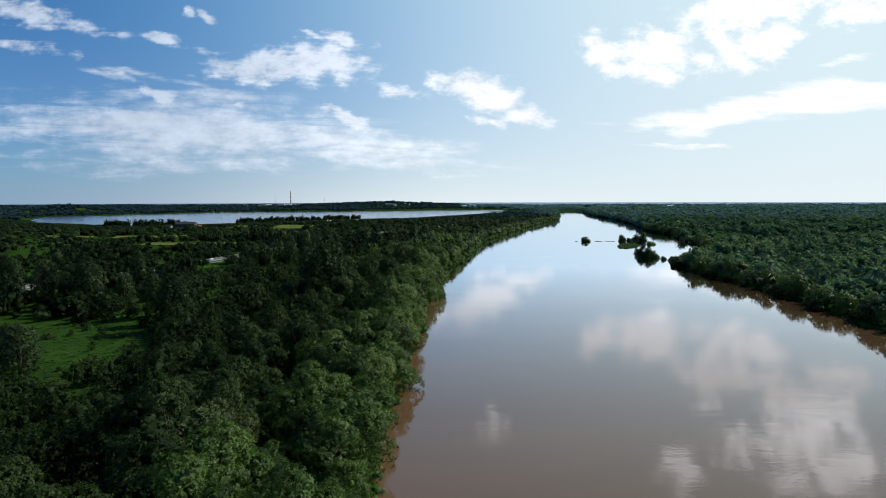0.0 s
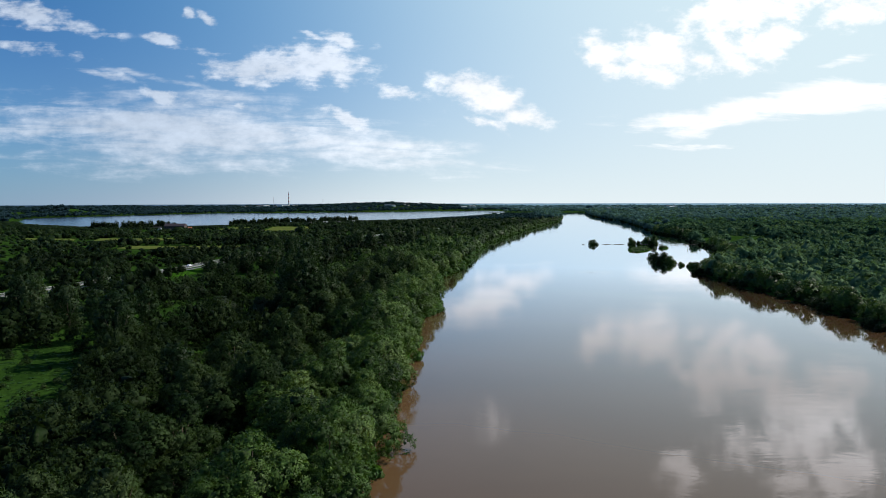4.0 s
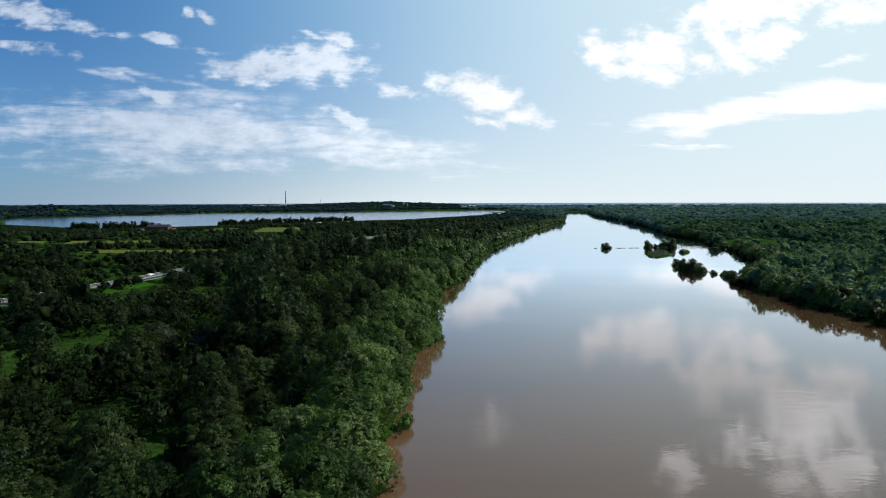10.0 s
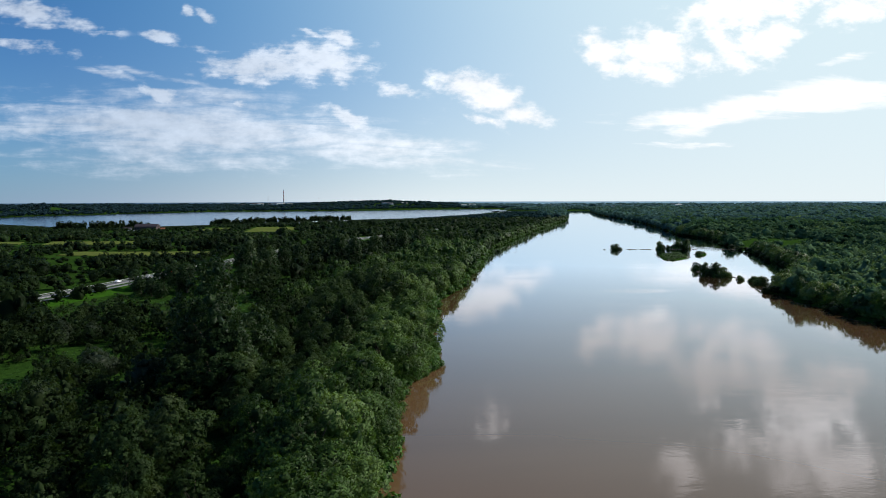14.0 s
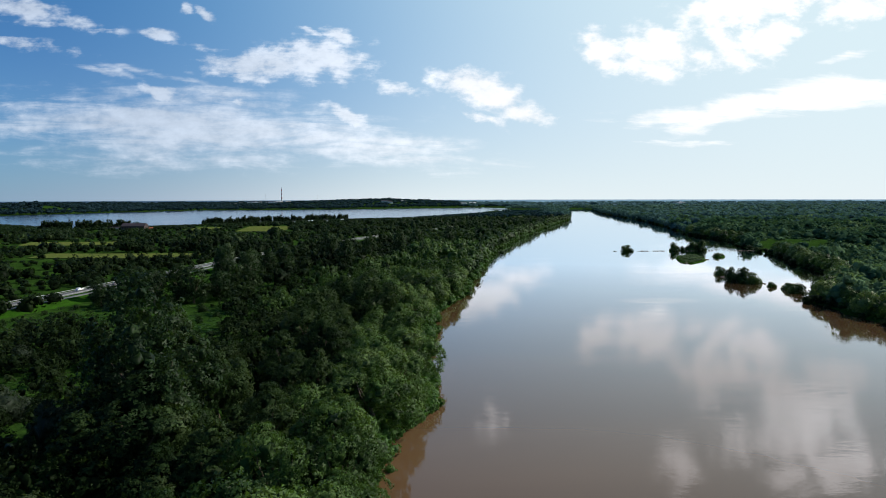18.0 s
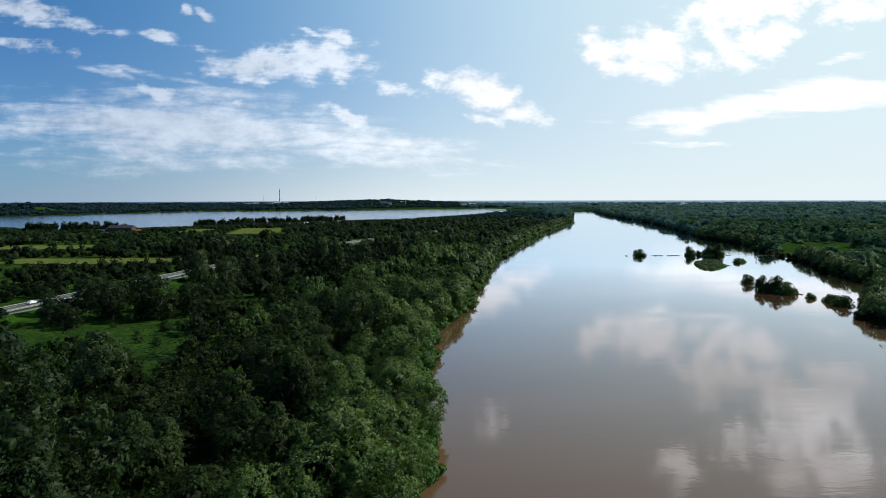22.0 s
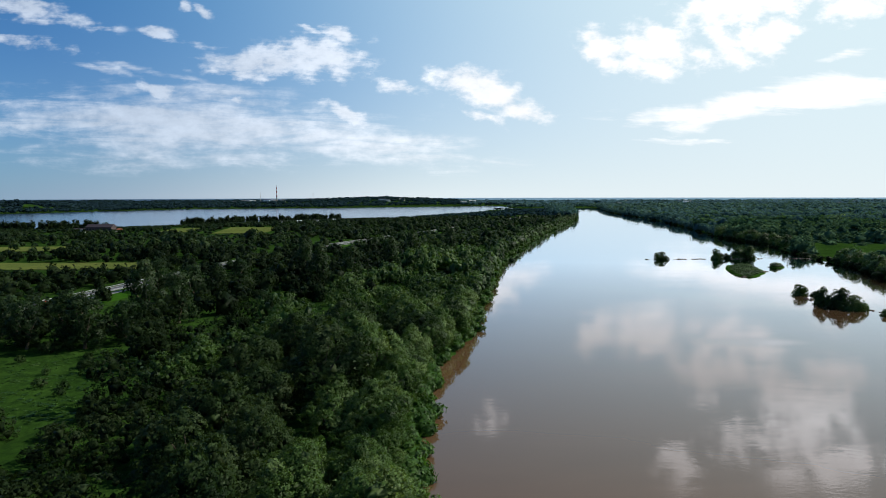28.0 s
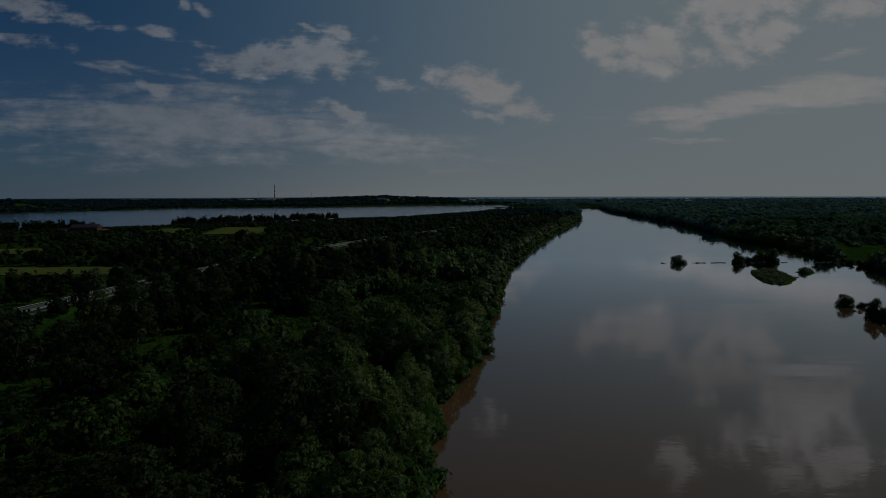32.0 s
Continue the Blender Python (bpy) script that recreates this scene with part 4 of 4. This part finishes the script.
merged("woodland", DOME, x[~low], y[~low], h[~low], h[~low] * r.uniform(1.05, 1.5, (~low).sum()), LEAF_PLAIN_HAZED, "green willow woodland across the river", 41)
merged("scrub", DOME, x[low], y[low], h[low], h[low] * r.uniform(1.4, 2.0, low.sum()), LEAF_PLAIN_HAZED, "low bright willow scrub across the river", 42, "scrub")

# middle and far distance
x, y, r = scatter(-1100, 1100, 560, 1500, 10.2, 24)
keep = (shore(x, y) > 5) & ~is_clear(x, y) & ~((x < 30) & (x > -340) & (y < 760)) & ~((x > 165) & (x < 520) & (y < 760))
p = np.where(x > left_x(y), np.clip(patches(x, y * 2.2, 0.42) * 2.2 - 0.6, 0, 1), patches(x, y, 0.6))
keep &= r.uniform(0, 1, len(x)) < np.where(x > left_x(y), 0.30, 0.20) + 1.2 * p
x, y, p = x[keep], y[keep], p[keep]
h = np.where(x < left_x(y), 3.0 + 7.5 * p ** 1.5 + np.where(r.uniform(0, 1, len(x)) < 0.06, 5, 0), 2.6 + 13.0 * p) + r.normal(0, 1.0, len(x))
lake_d = poly_dist(x, y, LAKE_XY)
h = np.maximum(np.where(x < left_x(y), np.minimum(h, 2.0 + 0.036 * lake_d), h), 2.2)
h = np.where(in_spots(x, y, LOW), 2.2, h)
wd = np.where(x > left_x(y), np.maximum(h * r.uniform(1.2, 1.9, len(x)), 12.5), np.maximum(h * r.uniform(1.0, 1.5, len(x)), 7.5))
mixed = (r.uniform(0, 1, len(x)) < 0.4) | (left_x(y) - x < 170)
west, beyond = x < left_x(y), 1230 + r.normal(0, 110, len(x))
for sel, tmpl, mat, text, seed in ((west & (y < 950) & ~mixed, FAR3, LEAF_WOOD_SHADED, "scattered dark trees between road and lake", 43), (west & (y < 950) & mixed, FAR3, LEAF_INLAND_SHADED, "paler willow thickets between road and lake", 63),
                                   (west & (y >= 950) & ~mixed, FAR3, LEAF_WOOD_SHADED, "low trees and thickets before the lake", 53), (west & (y >= 950) & mixed, FAR3, LEAF_INLAND_SHADED, "paler thickets between lake and river", 67),
                                   (~west & (y < 1050), DOME, LEAF_PLAIN_HAZED, "willow thickets on the opposite flood plain", 54), (~west & (y >= 1050) & (y < beyond), FAR3, LEAF_PLAIN_HAZED, "groves and thickets further up the opposite plain", 58),
                                   (~west & (y >= 1050) & (y >= beyond), FAR3, LEAF_FAR_HAZED, "distant groves on the opposite plain, tinted blue for haze", 68)):
    merged("woodland", tmpl, x[sel], y[sel], h[sel], wd[sel], mat, text, seed)
x, y, r = scatter(-2300, 2300, 1500, 2900, 21, 25)
p = patches(x, y, 0.3)
keep = (shore(x, y) > 8) & ~is_clear(x, y) & (r.uniform(0, 1, len(x)) < 0.25 + 0.9 * p)
x, y, p = x[keep], y[keep], p[keep]
h = 8 + 7 * p + r.normal(0, 1.8, len(x))
lake_d = poly_dist(x, y, LAKE_XY)
h = np.where((x < left_x(y)) & (y < 2500) & (x > -600 + 0.45 * (y - 1200)), np.minimum(h, 2.5 + 0.04 * lake_d), h)
wd, west = h * r.uniform(1.5, 2.3, len(x)), x < left_x(y)
merged("woodland", FAR4, x[west], y[west], h[west], wd[west], LEAF_SHORE_HAZED, "dark woods round the lake", 64)
merged("woodland", FAR4, x[~west], y[~west], h[~west], wd[~west], LEAF_FAR_HAZED, "distant dark belts of trees on the plain", 44)
x, y, r = scatter(-3500, 3500, 2900, 4700, 40, 26)
p = patches(x, y, 0.12)
keep = (shore(x, y) > 8) & (r.uniform(0, 1, len(x)) < 0.30 + 0.8 * p)
x, y, p = x[keep], y[keep], p[keep]
h = 8 + 8 * p + r.normal(0, 2, len(x))
wd, west = h * r.uniform(2.3, 3.9, len(x)), x < 100
merged("woodland", FAR4, x[west], y[west], h[west], wd[west], LEAF_SHORE_HAZED, "far woods on the hills beyond the lake", 65)
merged("woodland", FAR4, x[~west], y[~west], h[~west], wd[~west], LEAF_HORIZON_HAZED, "far woods along the horizon", 45)
r = np.random.default_rng(19)
fy = np.concatenate([np.arange(470, 1000, 5.5), np.arange(1000, 1900, 9.0)])
fx = left_x(fy) - r.uniform(4.2, 8.2, len(fy))
fh = r.uniform(7, 14, len(fy))
merged("woodland", MID2, fx, fy, fh, fh * r.uniform(0.9, 1.2, len(fy)), LEAF, "green fringe of willows leaning over the water", 51)
fy = np.arange(980, 2450, 10.0)
fx = right_x(fy) + r.uniform(1.5, 6.0, len(fy))
fh = r.uniform(7, 13, len(fy))
merged("woodland", FAR3, fx, fy, fh, fh * r.uniform(0.9, 1.3, len(fy)), LEAF_FAR_HAZED, "distant green fringe along the opposite bank", 52)
ends = LAKE_XY[-7:]
fx, fy = [], []
for (x1, y1), (x2, y2) in zip(ends, ends[1:]):
    n = int(math.hypot(x2 - x1, y2 - y1) / 9)
    f = r.uniform(0, 1, n)
    fx.append(x1 + (x2 - x1) * f), fy.append(y1 + (y2 - y1) * f)
fx, fy = np.concatenate(fx), np.concatenate(fy)
cx, cy = np.mean(LAKE_XY, 0)
away = 1 + r.uniform(0.012, 0.05, len(fx))
fx, fy = cx + (fx - cx) * away, cy + (fy - cy) * away
fh = r.uniform(9, 15, len(fx))
merged("woodland", FAR4, fx, fy, fh, fh * r.uniform(1.3, 2.0, len(fx)), LEAF_SHORE_HAZED, "dark wooded far shore of the lake", 56)
# the wooded tip where the river bends, and the tree row on the lake shore
r = np.random.default_rng(9)
y = r.uniform(1500, 2010, 260)
x = left_x(y) - r.uniform(3, 60, 260)
merged("woodland", FAR3, x, y, r.uniform(14, 22, 260), r.uniform(14, 20, 260), LEAF_FAR_HAZED, "dark wooded tip where the river bends", 46)
x = np.concatenate([r.uniform(-425, -200, 110), r.uniform(-620, -480, 40)])
y = np.where(x > -450, np.interp(x, [-495, -322, -97], [1200, 1402, 1590]), 1150 + 0 * x) - r.uniform(10, 30, 150)
sel = shore(x, y) > 4
merged("woodland", FAR3, x[sel], y[sel], r.uniform(13, 19, sel.sum()), r.uniform(11, 16, sel.sum()), LEAF_WOOD_SHADED, "row of tall dark trees on the lake shore", 47, sink=3.5)
merged("scrub", SHRUB2, x[sel], y[sel] - 6, r.uniform(4, 7, sel.sum()), r.uniform(8, 12, sel.sum()), LEAF_WOOD_SHADED, "low scrub at the foot of the lakeside trees", 55, "scrub")

# fresh low growth at the water's edge and tufts in the meadows
r = np.random.default_rng(10)
y = np.concatenate([r.uniform(80, 560, 260), r.uniform(280, 440, 420)])
x = left_x(y) - r.uniform(-1.4, 3.6, len(y))
hh = r.uniform(1.2, 4.0, len(y))
ly, ry = r.uniform(560, 1950, 220), np.concatenate([r.uniform(190, 1000, 160), r.uniform(1000, 2450, 110)])
lx, rx = left_x(ly) - r.uniform(-0.8, 2.5, len(ly)), right_x(ry) + r.uniform(-0.8, 2.5, len(ry))
lh = np.concatenate([r.uniform(2.5, 5.5, len(ly)), r.uniform(2.0, 5.0, len(ry))])
lw = lh * r.uniform(1.3, 1.9, len(lh))
n = len(ly)
merged("bank_scrub", SHRUB2, lx, ly, lh[:n], lw[:n], LEAF_FRESH, "fresh low scrub along the waterline upstream", 62, "scrub", 0.5)
merged("bank_scrub", SHRUB2, rx, ry, lh[n:], lw[n:], LEAF_WOOD_SHADED, "dark low scrub along the opposite waterline", 59, "scrub", 0.5)
merged("bank_scrub", SHRUB2, x, y, hh, hh * r.uniform(1.2, 1.8, len(y)), LEAF_FRESH, "fresh green scrub and reeds hanging over the water", 48, "scrub", 0.4)
tx, ty = [], []
for px, py, hx, hy, turn in CLEAR[:6]:
    n = int(hx * hy * 0.55)
    a, q = r.uniform(0, 2 * math.pi, n), np.sqrt(r.uniform(0, 1, n)) * 1.05
    u, v = q * hx * np.cos(a), q * hy * np.sin(a)
    c, s = math.cos(radians(turn)), math.sin(radians(turn))
    tx.append(px + u * c - v * s), ty.append(py + u * s + v * c)
tx, ty = np.concatenate(tx), np.concatenate(ty)
sel = road_dist(tx, ty) > 24
tx, ty = tx[sel], ty[sel]
TUFT = crowns("shrub", range(80, 85), 42, 0.20, 1, 2)
few = r.uniform(0, 1, len(tx)) < 0.035
hh = np.where(few, r.uniform(1.2, 2.8, len(tx)), r.uniform(0.2, 0.5, len(tx)))
ww = np.where(few, hh * r.uniform(1.2, 1.8, len(tx)), r.uniform(1.0, 2.4, len(tx)))
merged("grass", TUFT, tx[~few], ty[~few], hh[~few], ww[~few], LEAF_FRESH, "rough tussocky grass and herbs in the meadow", 49, "grass", 0.1)
merged("scrub", SHRUB1, tx[few], ty[few], hh[few], ww[few], LEAF_INLAND_SHADED, "low bushes scattered in the meadow", 66, "scrub", 0.2)

# ---- islets and groynes in the river ----
def islet(cx, cy, hx, hy, top, turn, label):
    bm = bmesh.new()
    bmesh.ops.create_icosphere(bm, subdivisions=4, radius=1.0)
    for v in bm.verts:
        p = v.co.copy()
        wob = 1 + 0.22 * noise.noise(p * 1.7 + Vector((cx, cy, 0))) + 0.12 * noise.noise(p * 5)
        v.co = Vector((p.x * hx * wob, p.y * hy * wob, max(p.z * top * (0.8 + 0.5 * noise.noise(p * 4)), -1.2)))
    me = bpy.data.meshes.new("islet")
    bm.to_mesh(me)
    bm.free()
    me.materials.append(VERGE)
    me.polygons.foreach_set("use_smooth", [True] * len(me.polygons))
    ob = tagged(new("islet", me), label, "islet", kind="structure")
    ob.matrix_basis = pose(cx, cy, 0, 0, 0, turn)
    return ob


islet(199, 652, 11, 34, 0.7, -22, "low grassy islet in the brown river")
islet(229, 668, 5.5, 5, 0.7, 0, "low grassy islet in the brown river")
r = np.random.default_rng(12)
n = 620
a, q = r.uniform(0, 2 * math.pi, n), np.sqrt(r.uniform(0, 1, n))
x, y = 199 + q * np.cos(a) * 9.5, 652 + q * np.sin(a) * 31
x = x + (y - 652) * 0.40
ob = merged("grass", TUFT, x, y, r.uniform(0.4, 1.5, n), r.uniform(1.4, 2.6, n), LEAF_FRESH, "lush green herbs covering the islet", 50, "grass", 0.0)
ob.location.z = 2.6 + 0.2
BUSHES = [(170, 722, 6.6, 11.0), (213.5, 723, 9.2, 9.5), (223, 728, 4.5, 6), (231, 727, 9.8, 10.5), (239, 726, 11.4, 11), (228, 668, 4, 7), (233, 671, 3, 5), (178.5, 555, 6.4, 7.6), (184, 552, 2.6, 4),
          (175.5, 521, 10.2, 10.5), (172.5, 528, 9.0, 7.0), (179.5, 515.5, 7.6, 9.0), (183, 502, 3.2, 5.0), (187, 493, 4.2, 7), (185, 481, 5.6, 9), (187, 490, 4.2, 8), (196, 652, 2.2, 5), (203, 640, 2.2, 5)]
kits = [tree_kit("bush", 230 + k, 8.0, 8.0, 5600, 0.32, LEAF, "willow_bush", "dark rounded willow bush standing in the flooded river", "bush", "bushes standing in the river") for k in range(4)]
for j, (px, py, ph, pw) in enumerate(BUSHES):
    t = kits[j] if j < 4 else copy_thing(kits[j % 4], Matrix())
    t.matrix_basis = pose(px, py, -0.04 * ph - 0.1, 0, 0, j * 67) @ Matrix.Diagonal((pw / 8, pw / 8, ph / 8, 1))


def groyne(x0, y0, x1, y1, n, seed, label):
    """A bar of tumbled stones and snagged wood just above the water."""
    r = np.random.default_rng(seed)
    iv, it = ico(1)
    V, F = [], []
    for k in range(n):
        f = r.uniform(0, 1)
        if math.sin(f * 23 + seed) < -0.2:
            continue
        s = r.uniform(0.25, 0.8)
        c = np.array([x0 + (x1 - x0) * f + r.normal(0, 0.8), y0 + (y1 - y0) * f + r.normal(0, 0.8), r.uniform(-0.25, 0.15)])
        F.append(it + sum(len(q) for q in V))
        V.append(iv * s * [1.4, 1.2, 0.7] * r.uniform(0.75, 1.2, (len(iv), 1)) + c)
    return tagged(new("groyne", mesh_from("groyne", np.concatenate(V), np.concatenate(F), [STALK])), label, "groyne", kind="stuff")


groyne(158, 722, 320, 724, 260, 3, "drowned stone groyne with snagged wood")
groyne(172, 552, 200, 470, 160, 4, "drowned stone groyne with snagged wood")
groyne(182, 619, 211, 646, 90, 5, "pale stones along the edge of the islet")

# ---- buildings, chimney, vehicles ----
def chimney(x, y, top, base):
    t = tagged(new("chimney", None), "tall power-station chimney with red and white bands", "chimney")
    z0 = float(ground_z(x, y)) - 1
    t.location = (x, y, z0)
    n, h = 9, top - z0
    for k in range(n):
        f0, f1 = k / n, (k + 1) / n
        ra, rb = base * (1 - 0.5 * f0), base * (1 - 0.5 * f1)
        white = k < 3 or k % 2 == 0
        part("band" if k > 2 else "shaft", tube(ra, rb, h / n, h * f0, 20), (CONCRETE if k < 3 else WHITE) if white else RED, t, "red band" if not white else "")
    part("rim", tube(base * 0.54, base * 0.54, 1.6, h - 1.5, 20), STALK, t, "sooty rim")
    return t


chimney(-903, 3648, 103, 3.8)
mast = tagged(new("mast", None), "slender lattice mast on the far hill", "mast")
mast.location = (-985, 3620, float(ground_z(-985, 3620)))
part("pole", tube(1.1, 0.5, 62 - mast.location.z, 0, 6), CONCRETE, mast)
part("tip", tube(0.35, 0.2, 8, 62 - mast.location.z, 6), RED, mast)
mast = tagged(new("mast", None), "slender mast beside the far plant", "mast")
mast.location = (-700, 3640, float(ground_z(-700, 3640)))
part("pole", tube(1.0, 0.5, 40, 0, 6), CONCRETE, mast)


def hall(x, y, sx, sy, h, wall, roof, name, label, windows=0, turn=0.0, pitch=0.25):
    """A house or hall: walls, a pitched roof with eaves, windows along the side that faces the river."""
    t = tagged(new(name, None), label, "building")
    t.matrix_basis = pose(x, y, float(ground_z(x, y)) - 0.3, 0, 0, turn)
    part("wall", box(sx, sy, h), wall, t)
    bm = bmesh.new()
    e, rise = 0.6, sy * pitch
    pts = [(-sx / 2 - e, -sy / 2 - e, h), (-sx / 2 - e, sy / 2 + e, h), (-sx / 2 - e, 0, h + rise), (sx / 2 + e, -sy / 2 - e, h), (sx / 2 + e, sy / 2 + e, h), (sx / 2 + e, 0, h + rise)]
    v = [bm.verts.new((a, b, c + 0.02)) for a, b, c in pts]
    for f in ((0, 2, 1), (3, 4, 5), (0, 3, 5, 2), (1, 2, 5, 4), (0, 1, 4, 3)):
        bm.faces.new([v[k] for k in f])
    part("roof", bm, roof, t)
    for k in range(windows):
        px = -sx / 2 + (k + 0.5) * sx / windows
        part("window", box(sx / windows * 0.5, 0.12, h * 0.28, px, -sy / 2 - 0.03, h * 0.45), GLASS_DARK, t)
    return t


hall(-446, 1062, 33, 13, 7.2, BARN_WALL, BARN_ROOF, "lakeside_hall", "long dark brown lakeside hall with a dull red roof", 9, 0, 0.28)
hall(-486, 1082, 14, 7, 3.2, WHITE, BARN_ROOF, "shed", "small pale shed near the lake shore", 3, 4)
hall(-424, 1066, 5, 4, 3.0, ORANGE, ORANGE, "tent", "small orange canvas tent beside the lakeside hall", 0, 0, 0.5)
r = np.random.default_rng(14)
for k in range(5):
    hall(-280 + k * 27 + r.uniform(-6, 6), 1330 + k * 22 + r.uniform(-8, 8), r.uniform(6, 11), 5, 3.0, WHITE, WHITE if k % 2 else BARN_ROOF, "cabin", "small white cabin among trees on the lake shore", 2, r.uniform(-20, 20))
for k in range(26):
    px, py = (-1120 + k * 24 + r.uniform(-30, 30), 3560 + r.uniform(-90, 60)) if k < 12 else (r.uniform(-300, 350), r.uniform(3150, 3500)) if k < 18 else (r.uniform(500, 2600), r.uniform(3000, 4300))
    if shore(px, py) > 10:
        s = r.uniform(14, 42)
        hall(px, py, s, s * 0.5, r.uniform(7, 15), WHITE if k % 3 else CONCRETE, (BARN_ROOF, CONCRETE)[k % 2], "building", "pale distant building among trees", 4, r.uniform(-30, 30), 0.15)


def wheel(parent, x, y, rad):
    tyre = part("wheel", tube(rad, rad, 0.24, -0.12, 16), RUBBER, parent)
    tyre.matrix_basis = pose(x, y, rad, 0, 90, 0)
    part("rim", tube(rad * 0.6, rad * 0.6, 0.26, -0.13, 10), STEEL, tyre)


def vehicle(name, label, category, paint, length, width, height, nose, f, lane, spot=None):
    """A van or car: shaped shell, glazing, wheels, lights; placed at f along the road."""
    p = Vector(road_point(f))
    q = Vector(road_point(f + 0.02)) - p
    a = math.atan2(q.y, q.x)
    n = Vector((math.sin(a), -math.cos(a)))
    top = tagged(new(name, None), label, category)
    top.matrix_basis = pose(*(p + n * lane), ROAD_Z + 0.04, 0, 0, math.degrees(a) - 90)
    if spot:
        top.matrix_basis = pose(spot[0], spot[1], float(ground_z(spot[0], spot[1])) + 0.02, 0, 0, spot[2])
    bm = bmesh.new()
    L, W, H = length / 2, width / 2, height
    prof = [(-L, 0.35), (-L, H * 0.96), (-L + 0.15, H), (L - nose - 0.7, H), (L - nose, H * 0.55), (L - 0.1, H * 0.46), (L, 0.75), (L, 0.35)]
    if category == "car":
        prof = [(-L, 0.35), (-L, H * 0.6), (-L + 0.5, H * 0.65), (-L + 1.0, H), (L - nose - 1.0, H), (L - nose, H * 0.62), (L - 0.1, H * 0.52), (L, 0.6), (L, 0.35)]
    rows = []
    for sgn in (-1, 1):
        rows.append([bm.verts.new((sgn * W * (0.88 if z > H * 0.7 else 1.0), yv, z)) for yv, z in prof])
    k = len(prof)
    for j in range(k):
        bm.faces.new((rows[0][j], rows[0][(j + 1) % k], rows[1][(j + 1) % k], rows[1][j]))
    bm.faces.new(rows[0][::-1]), bm.faces.new(rows[1])
    bmesh.ops.recalc_face_normals(bm, faces=bm.faces[:])
    bmesh.ops.bevel(bm, geom=bm.edges[:], offset=0.06, segments=2, affect="EDGES")
    body_ob = part("body", bm, paint, top)
    ws = part("windscreen", box(width * 0.8, 0.06, H * 0.36), GLASS_DARK, body_ob)
    ws.matrix_basis = pose(0, L - nose - 0.02, H * 0.58, 38, 0, 0)
    for sgn in (-1, 1):
        part("side_window", box(0.05, length * 0.16, H * 0.24, sgn * W * 0.95, L - nose - 0.75, H * 0.62), GLASS_DARK, body_ob)
        part("headlight", box(0.3, 0.08, 0.2, sgn * W * 0.7, L, 0.7), WHITE, body_ob)
        part("tail_light", box(0.12, 0.06, 0.3, sgn * W * 0.85, -L, 0.9), RED, body_ob)
        for yv in (-L * 0.6, L * 0.62):
            wheel(top, sgn * (W - 0.1), yv, 0.34)
    part("bumper", box(width * 0.96, 0.16, 0.22, 0, L, 0.35), RUBBER, top)
    return top


vehicle("passenger_car", "silver-grey passenger car on the embankment road", "car", STEEL, 4.3, 1.75, 1.5, 1.1, 2.92, 1.8)
vehicle("passenger_car", "red passenger car on the embankment road", "car", CAR_RED, 4.3, 1.75, 1.5, 1.1, 3.28, 1.8)
vehicle("passenger_car", "white passenger car on the embankment road", "car", VAN_WHITE, 4.3, 1.75, 1.5, 1.1, 2.55, -1.8)
for k, paint in enumerate((VAN_WHITE, VAN_WHITE, CAR_RED, VAN_WHITE, RUBBER)):
    vehicle("parked_car", ("white" if paint is VAN_WHITE else "red" if paint is CAR_RED else "black") + " car parked beside the lakeside hall", "car", paint, 4.3, 1.8, 1.5, 1.1, 1.0, 0.0,
            (-468 + k * 7.5 if k < 3 else -422 + (k - 3) * 5, 1047 + k * 1.5, 80 + k * 7))
